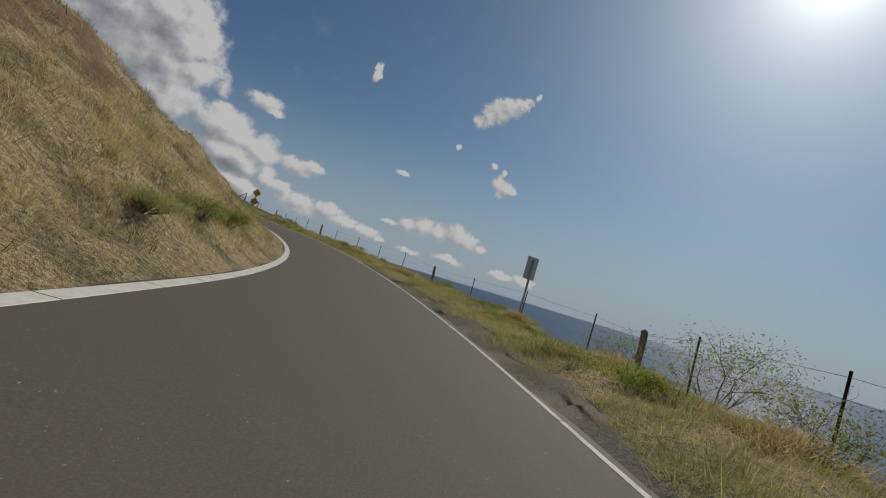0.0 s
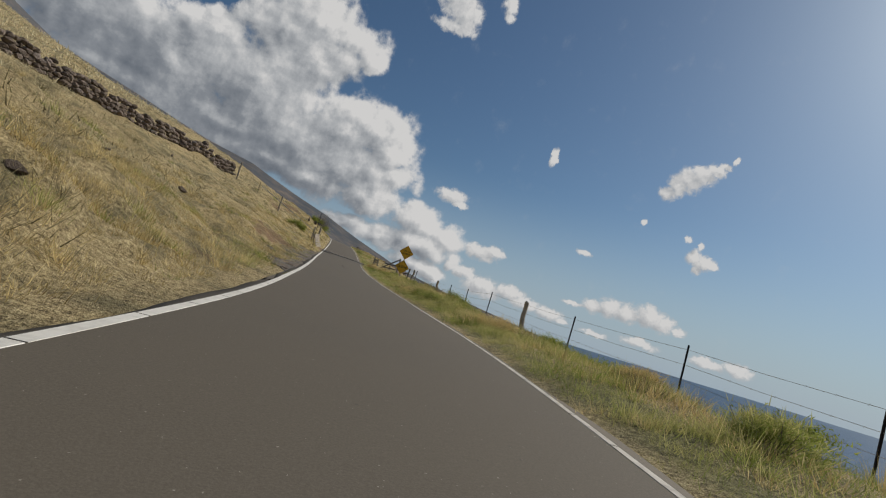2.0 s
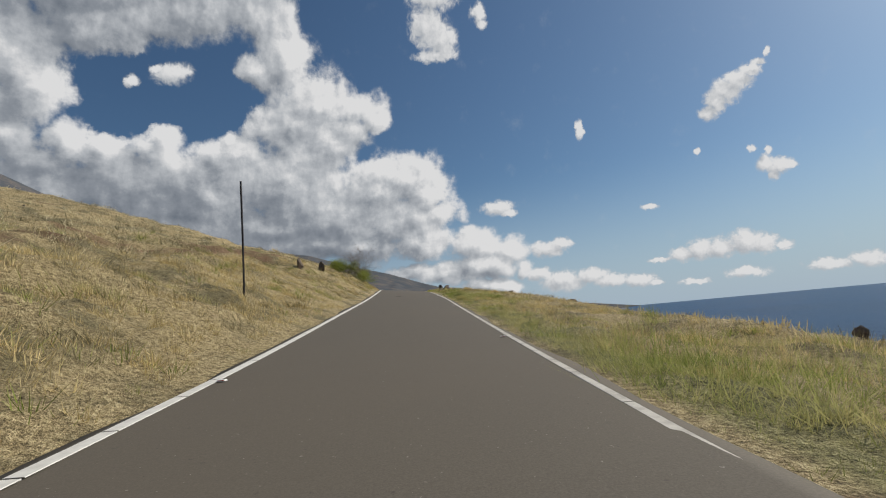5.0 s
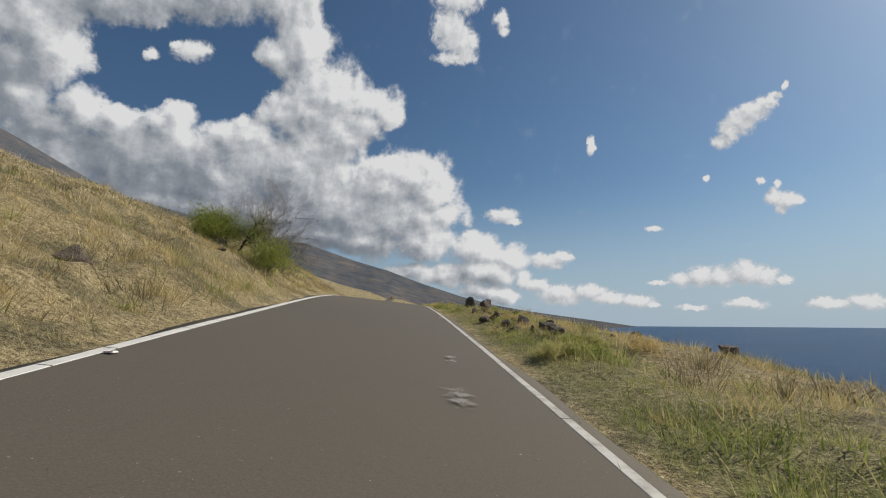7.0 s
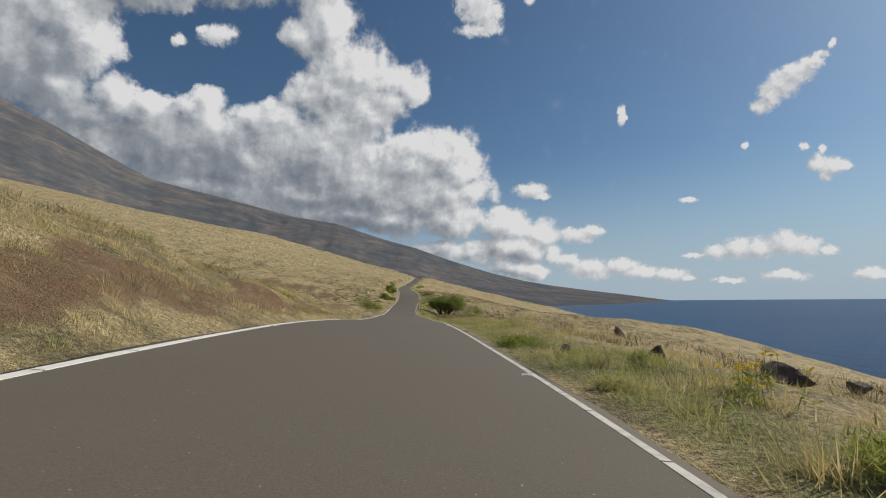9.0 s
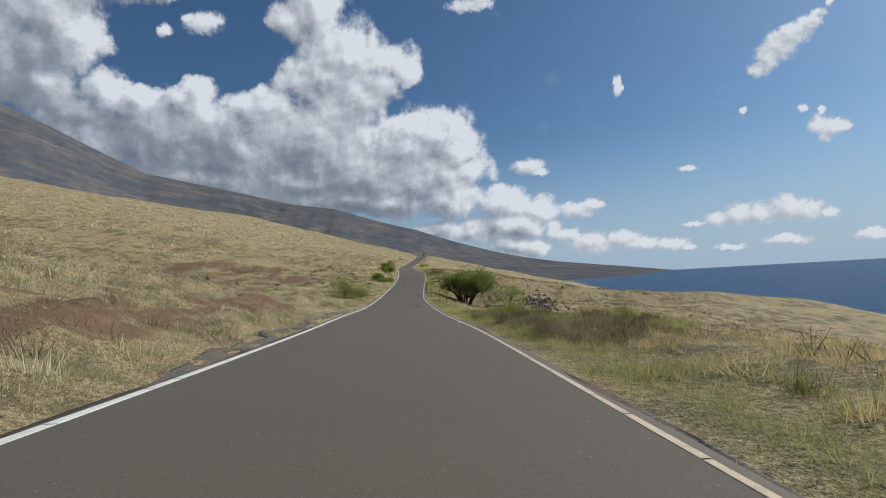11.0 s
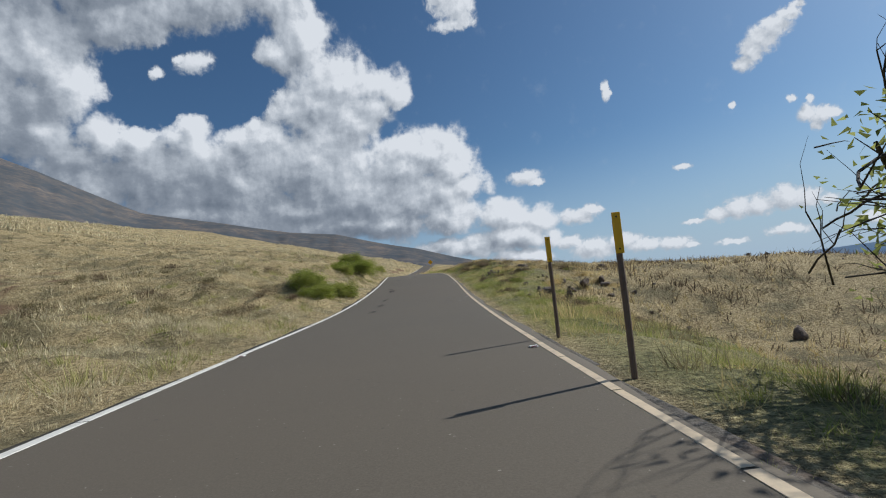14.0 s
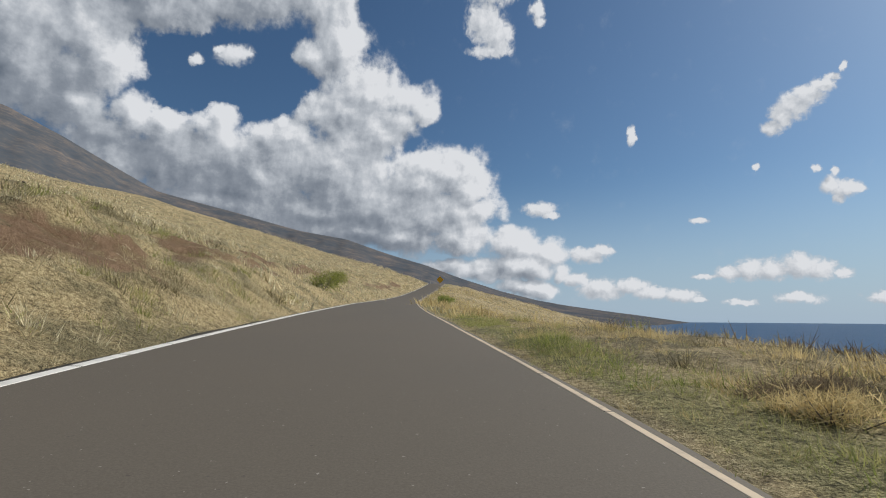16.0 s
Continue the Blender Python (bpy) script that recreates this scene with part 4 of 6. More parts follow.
def make_metal(name, colour, rough, metal, rust=0.3):
    m, q, b = material(name, rough)
    p = q.add("ShaderNodeTexCoord").outputs["Object"]
    n = q.noise(p, 14, 5, 0.65)
    col = q.mix(q.ramp(n, [(0.5, (0, 0, 0)), (0.75, (rust, rust, rust))]), colour, (0.10, 0.045, 0.022))
    q.link(col, b.inputs["Base Color"])
    b.inputs["Metallic"].default_value = metal
    bump(q, b, n, 0.2, 0.004)
    return m


def make_rock(name, dark, light):
    m, q, b = material(name, 0.95)
    c = q.add("ShaderNodeTexCoord").outputs["Object"]
    n1 = q.noise(c, 2.0, 6, 0.65)
    n2 = q.noise(c, 14, 5, 0.7)
    col = q.ramp(q.math("MULTIPLY_ADD", n2, 0.5, q.math("MULTIPLY", n1, 0.5)), [(0.36, dark), (0.66, light)])
    lich = q.ramp(q.noise(c, 5, 4, 0.6), [(0.60, (0, 0, 0)), (0.70, (0.55, 0.55, 0.55))])
    col = q.mix(lich, col, (0.20, 0.17, 0.13))
    rnd = q.add("ShaderNodeObjectInfo").outputs["Random"]
    col = q.mix(q.math("MULTIPLY", rnd, 0.45), col, (0.13, 0.095, 0.073))
    q.link(col, b.inputs["Base Color"])
    bump(q, b, q.math("ADD", n1, n2), 0.9, 0.05)
    return m


def make_leaf(name, low, high, dry, translucent=0.35):
    """Leaves and blades: colour varies by piece and by stretch of ground."""
    m = bpy.data.materials.new(name)
    m.use_nodes = True
    q = Nodes(m.node_tree)
    m.node_tree.nodes.clear()
    geo = q.add("ShaderNodeNewGeometry")
    isl = geo.outputs["Random Per Island"]
    patch = q.noise(geo.outputs["Position"], 0.8, 5, 0.6)
    col = q.ramp(isl, [(0.0, low), (0.6, high), (1.0, dry)])
    col = q.mix(q.ramp(patch, [(0.42, (0, 0, 0)), (0.62, (0.7, 0.7, 0.7))]), col, dry)
    col = q.mix(q.ramp(q.noise(geo.outputs["Position"], 1.7, 4, 0.6), [(0.54, (0, 0, 0)), (0.66, (0.6, 0.6, 0.6))]), col, tuple(0.6 * x for x in low))
    d = q.add("ShaderNodeBsdfDiffuse")
    t = q.add("ShaderNodeBsdfTranslucent")
    q.link(col, d.inputs[0])
    q.link(col, t.inputs[0])
    mixer = q.add("ShaderNodeMixShader")
    mixer.inputs[0].default_value = translucent
    q.link(d.outputs[0], mixer.inputs[1])
    q.link(t.outputs[0], mixer.inputs[2])
    out = q.add("ShaderNodeOutputMaterial")
    q.link(mixer.outputs[0], out.inputs[0])
    return m


WOOD = make_wood("weathered_grey_wood", (0.24, 0.205, 0.165), (0.54, 0.475, 0.39))
DARK_WOOD = make_wood("dark_old_wood", (0.12, 0.105, 0.087), (0.35, 0.305, 0.25))
BARK = make_wood("thorn_tree_bark", (0.030, 0.024, 0.018), (0.085, 0.068, 0.052))
TWIG = make_wood("bare_grey_twigs", (0.13, 0.105, 0.085), (0.24, 0.20, 0.165))
STEEL = make_metal("dull_grey_steel", (0.36, 0.34, 0.315), 0.65, 0.0, 0.45)
RUSTY = make_metal("rusty_brown_pipe", (0.19, 0.145, 0.115), 0.65, 0.3, 0.5)
DARK_STEEL = make_metal("dark_painted_steel", (0.022, 0.022, 0.026), 0.6, 0.2, 0.3)
GALV = make_metal("galvanised_steel", (0.42, 0.43, 0.43), 0.45, 0.8, 0.15)
PLATE = make_metal("dark_steel_plate", (0.055, 0.045, 0.050), 0.55, 0.5, 0.4)
AMBER = make_metal("amber_sign_sheet", (0.82, 0.42, 0.018), 0.45, 0.0, 0.12)
YELLOW = make_metal("yellow_reflector", (0.85, 0.48, 0.02), 0.4, 0.0, 0.05)
BLACK = make_metal("black_sign_paint", (0.018, 0.016, 0.014), 0.5, 0.0, 0.0)
SIGN_BACK = make_metal("grey_sign_back", (0.66, 0.66, 0.64), 0.5, 0.35, 0.12)
MARKER_WHITE = make_metal("white_marker_shell", (0.72, 0.71, 0.66), 0.5, 0.0, 0.2)
MARKER_RED = make_metal("red_marker_lens", (0.42, 0.04, 0.02), 0.3, 0.0, 0.0)
LAVA = make_rock("dark_lava_rock", (0.082, 0.066, 0.056), (0.34, 0.275, 0.23))
BROWN_ROCK = make_rock("brown_lava_rock", (0.07, 0.052, 0.040), (0.24, 0.19, 0.148))
DRY_GRASS = make_leaf("dry_grass", (0.40, 0.29, 0.115), (0.63, 0.49, 0.225), (0.78, 0.64, 0.345), 0.4)
PALE_GRASS = make_leaf("pale_hill_grass", (0.42, 0.34, 0.185), (0.65, 0.555, 0.345), (0.80, 0.72, 0.49), 0.35)
GREY_GRASS = make_leaf("grey_dead_grass", (0.11, 0.092, 0.048), (0.26, 0.22, 0.12), (0.46, 0.395, 0.235), 0.3)
GREEN_GRASS = make_leaf("green_verge_grass", (0.15, 0.20, 0.035), (0.35, 0.395, 0.10), (0.62, 0.54, 0.26), 0.4)
SHRUB_LEAF = make_leaf("bright_shrub_leaves", (0.12, 0.165, 0.025), (0.29, 0.34, 0.06), (0.42, 0.42, 0.13), 0.45)
TREE_LEAF = make_leaf("thorn_tree_leaves", (0.13, 0.175, 0.04), (0.29, 0.355, 0.085), (0.40, 0.42, 0.14), 0.5)
BROWN_BRUSH = make_leaf("brown_brush", (0.075, 0.052, 0.036), (0.19, 0.142, 0.095), (0.36, 0.285, 0.18), 0.3)
FLOWER = make_leaf("yellow_petals", (0.70, 0.50, 0.02), (0.85, 0.62, 0.03), (0.8, 0.55, 0.05), 0.3)


# ---- rocks ----
def rock_mesh(name, seed, mat, tall=0.8, sharp=0.0, fine=3):
    """One lump of lava about a metre across, cut by a few flat breaks."""
    rng = random.Random(seed)
    bm = bmesh.new()
    bmesh.ops.create_icosphere(bm, subdivisions=fine, radius=0.5)
    cuts = [(Vector((rng.gauss(0, 1), rng.gauss(0, 1), rng.gauss(0, 0.8))).normalized(), rng.uniform(0.17, 0.34)) for _ in range(11)]
    off = Vector((seed * 3.1, seed * 1.7, 0))
    for v in bm.verts:
        p = v.co.copy()
        for n, d in cuts:
            over = p.dot(n) - d
            if over > 0:
                p -= n * over * 0.92
        p *= 1.22 + 0.26 * noise.noise(p * 2.6 + off) + 0.12 * noise.noise(p * 8 + off) + 0.07 * noise.noise(p * 19 + off)
        p.z *= tall * (1 + sharp * max(0, p.z))
        v.co = p
    lo = min(v.co.z for v in bm.verts)
    for v in bm.verts:
        v.co.z -= lo * 0.72
    me = bpy.data.meshes.new(name)
    bm.to_mesh(me)
    bm.free()
    me.materials.append(mat)
    return me


ROCKS = [rock_mesh("rock", k, LAVA if k % 2 else BROWN_ROCK, 0.6 + 0.1 * (k % 5), 0.5 * (k % 3)) for k in range(8)]
STONES = [rock_mesh("rock", k, LAVA if k % 2 else BROWN_ROCK, 0.6 + 0.1 * (k % 5), 0.5 * (k % 3), 2) for k in range(8)]


def rock(s, lat, size, kind=None, label="dark rough lava boulder lying in dry grass", group="", squash=1.0, turn=None, sink=0.04):
    k = random.randrange(len(ROCKS)) if kind is None else kind
    ob = new("rock", ROCKS[k] if size > 0.22 else STONES[k])
    turn = random.uniform(0, 6.28) if turn is None else turn
    ob.matrix_world = Matrix.Translation(on_ground(s, lat, sink * size)) @ Matrix.Rotation(turn, 4, "Z") @ Matrix.Diagonal((size, size * random.uniform(0.75, 1.1), size * squash, 1))
    return tagged(ob, label, "rock", group)


def rock_field(name, spots, label):
    """Rocks too many to count, joined: spots of s, lat, size."""
    vs, fs, at = [], [], 0
    for s, lat, size in spots:
        me = random.choice(STONES)
        v = np.empty(len(me.vertices) * 3)
        me.vertices.foreach_get("co", v)
        f = np.empty(len(me.polygons) * 3, np.int32)
        me.polygons.foreach_get("vertices", f)
        turn = random.uniform(0, 6.28)
        c, k = math.cos(turn), math.sin(turn)
        v = v.reshape(-1, 3) @ np.array([[c, k, 0], [-k, c, 0], [0, 0, 1]]) * size * np.array([random.uniform(0.7, 1.5), random.uniform(0.7, 1.3), random.uniform(0.6, 1.2)])
        vs.append(v + np.array(on_ground(s, lat, 0.05 * size)))
        fs.append(f.reshape(-1, 3) + at)
        at += len(v)
    return tagged(raw(name, np.vstack(vs), np.vstack(fs), LAVA), label, "rocks", kind="stuff")


# ---- shrubs and trees ----
def limbs(rng, start, way, length, radius, depth, spread, chains, tips, rise=0.15):
    """Branching limbs; collects tubes and twig ends."""
    steps = 5 if radius > 0.012 else 3
    pts, p, d = [np.array(start)], np.array(start, float), np.array(way, float)
    for _ in range(steps):
        d = d + rng.normal(size=3) * 0.16 + np.array([0, 0, rise * 0.25])
        d /= np.linalg.norm(d)
        p = p + d * length / steps
        pts.append(p.copy())
    end = radius * (0.62 if depth else 0.25)
    chains.append((np.array(pts), np.linspace(radius, end, steps + 1)))
    if depth == 0:
        tips.append((pts[-1], pts[-2], pts[-3]))
        return
    for k in range(rng.integers(2, 4) + (1 if depth > 1 else 0)):
        at = pts[rng.integers(2, steps + 1)]
        nd = d + rng.normal(size=3) * spread
        nd /= np.linalg.norm(nd)
        limbs(rng, at, nd, length * rng.uniform(0.55, 0.85), end * rng.uniform(0.6, 0.95), depth - 1, spread, chains, tips, rise)


def woody(name, where, seed, stems, height, spread, leaf_count, leaf_size, leaf_mat, wood_mat, label, category, lean=(0, 0), depth=3, radius=0.07, leaf_low=0.0, rise=0.15, twig_share=0.0, leaf_spread=0.22, group="", domes=()):
    """A many-stemmed bush or tree: wood and crown. domes: balls x, y, z, radius that the limbs keep to."""
    rng = np.random.default_rng(seed)
    root = thing(name, where, 0, label, category, group)
    chains, tips = [], []
    for k in range(stems):
        a = rng.uniform(0, 2 * np.pi)
        way = np.array([math.cos(a) * spread + lean[0], math.sin(a) * spread + lean[1], 1.0])
        way /= np.linalg.norm(way)
        base = np.array([math.cos(a) * radius * 2.0 * rng.uniform(0.4, 1.6), math.sin(a) * radius * 2.0 * rng.uniform(0.4, 1.6), -0.1])
        limbs(rng, base, way, height * rng.uniform(0.32, 0.46), radius * rng.uniform(0.6, 1.1), depth, 0.5 + spread * 0.25, chains, tips, rise)
    if domes:
        def inside(p, slack):
            return any(((p[0] - x) ** 2 + (p[1] - y) ** 2) / r ** 2 + ((p[2] - z) / (0.85 * r)) ** 2 < slack for x, y, z, r in domes)
        chains = [(p, r) for p, r in chains if (p[-1][2] < 1.2 and math.hypot(p[-1][0], p[-1][1]) < 1.3) or inside(p[-1], 1.0 if r[0] > 0.03 else 1.3)]
        tips = [t for t in tips if inside(t[0], 1.0)]
    v, f = tubes(chains, 5 if radius > 0.06 else 3)
    under(raw("trunk" if radius > 0.06 else "brushwood", v, f, wood_mat, True), root)
    if leaf_count:
        pts = np.array([t[0] for t in tips] + [t[1] for t in tips] + [t[2] for t in tips])
        pts = pts[(pts[:, 2] > leaf_low) & (pts[:, 2] < np.quantile(pts[:, 2], 0.93))]
        # leave off the twigs that stand far out, and a share of the rest
        mid = np.median(pts[:, :2], axis=0)
        out = np.linalg.norm(pts[:, :2] - mid, axis=1)
        bare = (rng.random(len(pts)) < twig_share) | (out > np.quantile(out, 0.93))
        pts = pts[~bare]
        # drop whole sprays so that sky shows through
        weight = np.exp(rng.normal(size=len(pts)) * 0.6)
        c = pts[rng.choice(len(pts), leaf_count, p=weight / weight.sum())] + rng.normal(size=(leaf_count, 3)) * min(leaf_spread, 0.09 * height + 0.03) * np.array([1, 1, 0.8])
        v, f = leaf_mesh(c, leaf_size, rng)
        under(raw("crown", v, f, leaf_mat), root)
    return root


def mound(s, lat, h, w, seed, mat, label, group, leaves=3600, leaf=0.10, slim=0.036):
    """A lumpy thicket of fine leaves and stalks, h high and w in radius."""
    rng = np.random.default_rng(seed)
    root = thing("brush", on_ground(s, lat, 0.04), 0, label, "shrub", group)
    n = 9
    heads = np.c_[rng.normal(size=(n, 2)) * w * 0.45, rng.uniform(0.45, 0.85, n) * h]
    heads[:, 2] *= np.clip(1.1 - np.hypot(heads[:, 0], heads[:, 1]) / w * 0.55, 0.35, 1)
    feet = np.c_[heads[:, :2] * 0.35, np.full(n, -0.05)]
    chains = []
    for a, b in zip(feet, heads):
        for _ in range(4):
            e = b + rng.normal(size=3) * np.array([0.22 * w, 0.22 * w, 0.14 * h]) + np.array([0, 0, 0.16 * h])
            chains.append((np.array([a, (a + e) / 2 + rng.normal(size=3) * 0.03, e]), np.array([0.007, 0.005, 0.002])))
    v, f = tubes(chains, 3)
    if leaves > 1500:
        tagged(under(raw("brushwood", v, f, TWIG), root), kind="stuff")
    pick = heads[rng.integers(0, n, leaves)]
    c = pick + rng.normal(size=(leaves, 3)) * np.array([0.21 * w, 0.21 * w, 0.19 * h])
    c[:, 2] = np.abs(c[:, 2])
    d = rng.normal(size=(leaves, 3)) * np.array([0.7, 0.7, 0.6]) + np.array([0, 0, 0.55]) + (c - np.array([0, 0, 0.2 * h])) / w * 0.5
    d /= np.linalg.norm(d, axis=1)[:, None]
    side = np.cross(d, rng.normal(size=(leaves, 3)))
    side /= np.linalg.norm(side, axis=1)[:, None] + 1e-9
    size = leaf * rng.uniform(0.6, 1.5, leaves)[:, None]
    v = np.stack([c - side * size * slim, c + side * size * slim, c + d * size], 1).reshape(-1, 3)
    tagged(under(raw("foliage", v, np.arange(leaves * 3).reshape(leaves, 3), mat), root), kind="stuff")
    return root


# ---- the cattle grid, its wings and the fences ----
def local(s, lat, h, origin):
    return road_point(s, lat, h) - origin


def build_grid():
    o = road_point(67.2, -0.1)
    root = thing("cattle_grid", o, 0, "rusty steel cattle grid of parallel bars across the road", "cattle grid")
    n = 11
    for k in range(n):
        bm = bmesh.new()
        t = k / (n - 1)
        a, b = local(66.66 + 1.92 * t, -2.24 + 0.2 * t, -0.045, o), local(65.86 + 1.55 * t, 1.40 + 0.06 * t, -0.045, o)
        beam(bm, a, b, 0.07, 0.085, bevel=0.014)
        part("bar", bm, STEEL, root)
    for lat in (-1.6, -0.3, 1.0):
        bm = bmesh.new()
        beam(bm, local(66.25 - 0.16 * lat, lat, -0.14, o), local(68.35 - 0.24 * lat, lat, -0.14, o), 0.13, 0.09, bevel=0.01)
        part("girder", bm, DARK_STEEL, root)
    for (s1, l1), (s2, l2) in (((66.20, -1.06), (67.38, -0.99)), ((65.88, 0.62), (66.95, 0.52)), ((67.0, 0.66), (67.4, 0.60))):
        bm = bmesh.new()
        beam(bm, local(s1, l1, 0.004, o), local(s2, l2, 0.004, o), 0.012, 0.11, bevel=0.003)
        part("strap", bm, PLATE, root, "loose dark steel strap lying over the bars")
    for s1, s2 in ((66.42, 65.62), (68.80, 67.62)):
        bm = bmesh.new()
        beam(bm, local(s1, -2.1, -0.105, o), local(s2, 1.62, -0.105, o), 0.22, 0.11, bevel=0.01)
        part("kerb", bm, CONCRETE, root, "pale concrete kerb of the grid")


def make_concrete():
    m, q, b = material("old_concrete", 0.9)
    p = place_of(q)
    n = q.noise(p, 9, 6, 0.7)
    q.link(q.ramp(n, [(0.3, (0.14, 0.125, 0.105)), (0.7, (0.30, 0.27, 0.23))]), b.inputs["Base Color"])
    bump(q, b, n, 0.5, 0.01)
    return m


CONCRETE = make_concrete()


def post_round(bm, base, top, r, rng, rough=0.12):
    n = 6
    pts, rad = [], []
    for k in range(n + 1):
        t = k / n
        p = base.lerp(top, t) + Vector((rng.uniform(-1, 1), rng.uniform(-1, 1), 0)) * r * rough * (0 < k < n)
        pts.append(p)
        rad.append(r * rng.uniform(0.88, 1.08) * (1 - 0.12 * t))
    pts.append(top + Vector((r * 0.15, 0, r * 0.25)))
    rad.append(r * 0.6)
    rod(bm, pts, rad, 9)


def build_right_wing():
    o = on_ground(69.2, 2.9)
    rng = random.Random(11)
    wing = thing("slatted_wing", o, 0, "weathered grey slatted timber wing beside the cattle grid", "cattle guard wing", "cattle grid wings")
    boards = ((0.70, 2.62, 3.04), (0.52, 2.58, 3.03), (0.33, 2.50, 3.01), (0.13, 2.42, 2.98), (-0.08, 2.34, 2.95), (-0.27, 2.26, 2.70))
    for k, (h, a, b) in enumerate(boards):
        bm = bmesh.new()
        tilt = 0.05 * (0.4 - h)
        beam(bm, local(68.75, a - 0.13, h + tilt - 0.07, o), local(67.35 + 0.45 * (k == 5), b - 0.36 + 0.02 * k, h - 0.07 - tilt, o), 0.125, 0.04, jitter=0.05)
        part("slat", bm, WOOD, wing)
    bm = bmesh.new()
    post_round(bm, local(68.8, 2.44, -0.6, o), local(68.8, 2.42, 0.92, o), 0.07, rng)
    part("post", bm, DARK_WOOD, wing, "dark round post")
    bm = bmesh.new()
    beam(bm, local(67.75, 2.66, -0.5, o), local(67.75, 2.68, 0.80, o), 0.09, 0.05, up=(1, 0, 0))
    part("upright", bm, WOOD, wing)
    bm = bmesh.new()
    beam(bm, local(67.4, 2.72, -0.4, o), local(67.75, 2.64, 0.62, o), 0.08, 0.04, up=(1, 0, 0))
    part("brace", bm, WOOD, wing)
    # the old gate frame behind it
    o = on_ground(68.9, 4.5)
    gate = thing("timber_gate", o, 0, "old timber gate frame with a long diagonal brace", "gate")
    for name, a, b, w, t in (
            ("tall_post", (68.8, 4.62, -0.5), (68.8, 4.55, 1.40), 0.10, 0.08), ("brace", (68.9, 2.95, -0.02), (68.75, 4.58, 1.34), 0.10, 0.045),
            ("rail", (68.9, 3.3, 0.60), (68.85, 4.66, 0.70), 0.10, 0.04), ("rail", (68.9, 3.3, 0.26), (68.85, 4.68, 0.38), 0.10, 0.04),
            ("rail", (68.9, 4.0, 0.02), (68.85, 4.70, 0.08), 0.10, 0.04), ("upright", (68.85, 3.85, -0.3), (68.85, 3.85, 0.55), 0.09, 0.05)):
        bm = bmesh.new()
        beam(bm, local(*a, o), local(*b, o), w, t, up=(0, 0, 1) if name == "rail" else (1, 0.1, 0), jitter=0.06)
        part(name, bm, DARK_WOOD, gate)
    for name, a, b, r in (("gate_post", (68.7, 4.52, -0.7), (68.7, 4.46, 0.70), 0.10), ("corner_post", (68.6, 5.42, -0.9), (68.6, 5.54, 0.84), 0.085), ("cross_rail", (68.7, 4.66, 0.32), (68.6, 5.45, 0.36), 0.055)):
        bm = bmesh.new()
        post_round(bm, local(*a, o), local(*b, o), r, rng, 0.3)
        part(name, bm, DARK_WOOD, gate, "split bark-covered round timber" if name != "cross_rail" else "")


def build_left_wing():
    o = on_ground(68.6, -3.0)
    rng = random.Random(12)
    wing = thing("slatted_wing", o, 0, "weathered grey slatted wing half sunk in dry grass", "cattle guard wing", "cattle grid wings")
    boards = ((1.06, -2.90, -2.66), (0.90, -2.86, -2.60), (0.73, -2.80, -2.53), (0.56, -2.74, -2.45), (0.39, -2.66, -2.36), (0.23, -2.58, -2.27))
    for h, a, b in boards:
        bm = bmesh.new()
        rise = 0.10 * (1.1 - h)
        beam(bm, local(67.55, a + 0.03, h - 0.04 - rise * 0.4, o), local(68.75, b + 0.03, h - 0.02 + rise * 0.2, o), 0.145, 0.04, jitter=0.05)
        part("slat", bm, WOOD, wing)
    for name, a, b, w, t in (("brace", (67.7, -2.95, 1.00), (68.5, -2.50, 0.15), 0.09, 0.045), ("brace", (67.7, -2.74, 0.10), (67.7, -2.97, 1.02), 0.09, 0.045),
                             ("upright", (68.4, -3.12, 0.1), (68.4, -3.10, 1.62), 0.10, 0.10)):
        bm = bmesh.new()
        beam(bm, local(*a, o), local(*b, o), w, t, up=(1, 0, 0))
        part(name, bm, WOOD, wing)
    bm = bmesh.new()
    post_round(bm, local(69.4, -2.71, -0.3, o), local(69.4, -2.71, 1.70, o), 0.075, rng, 0.25)
    part("post", bm, DARK_WOOD, wing, "dark split post bound with wire")
    # the fence up the hillside
    base = on_ground(71.9, -6.85)
    fence = thing("hillside_fence", base, 0, "wire fence of old posts running up the dry hillside", "fence")
    spots = [(69.4, -2.71, 1.55), (70.4, -4.6, 2.05), (71.9, -6.85, 3.15), (72.9, -9.2, 3.75), (73.8, -11.5, 4.85)]
    for k, (s, lat, h) in enumerate(spots[1:]):
        g = on_ground(s, lat)
        top = road_point(s, lat, h)
        bm = bmesh.new()
        if k in (0, 2):
            rod(bm, [g - base - Vector((0, 0, 0.3)), top - base], 0.022, 5)
            part("metal_post", bm, DARK_STEEL, fence)
        else:
            post_round(bm, g - base - Vector((0, 0, 0.3)), top - base, 0.07, rng, 0.3)
            part("wooden_post", bm, DARK_WOOD, fence)
    for drop in (0.12, 0.45, 0.8):
        bm = bmesh.new()
        rod(bm, [road_point(s, lat, h - drop) - base for s, lat, h in spots], 0.005, 4)
        part("wire", bm, STEEL, fence)
    bm = bmesh.new()
    rod(bm, [road_point(69.9, -3.3, 1.32) - base, road_point(71.0, -5.2, 2.0) - base, road_point(72.6, -8.9, 3.45) - base], 0.028, 7)
    part("pipe_rail", bm, GALV, fence, "pale bent pipe rail")
    # a lone thin pole by the road
    o = on_ground(77.5, -3.56)
    pole = thing("marker_pole", o, 0, "thin dark pole standing in dry grass", "pole")
    bm = bmesh.new()
    rod(bm, [(0, 0, -0.2), (0.01, 0, 1.2), (0, 0.01, 2.45)], 0.022, 7)
    part("shaft", bm, DARK_STEEL, pole)


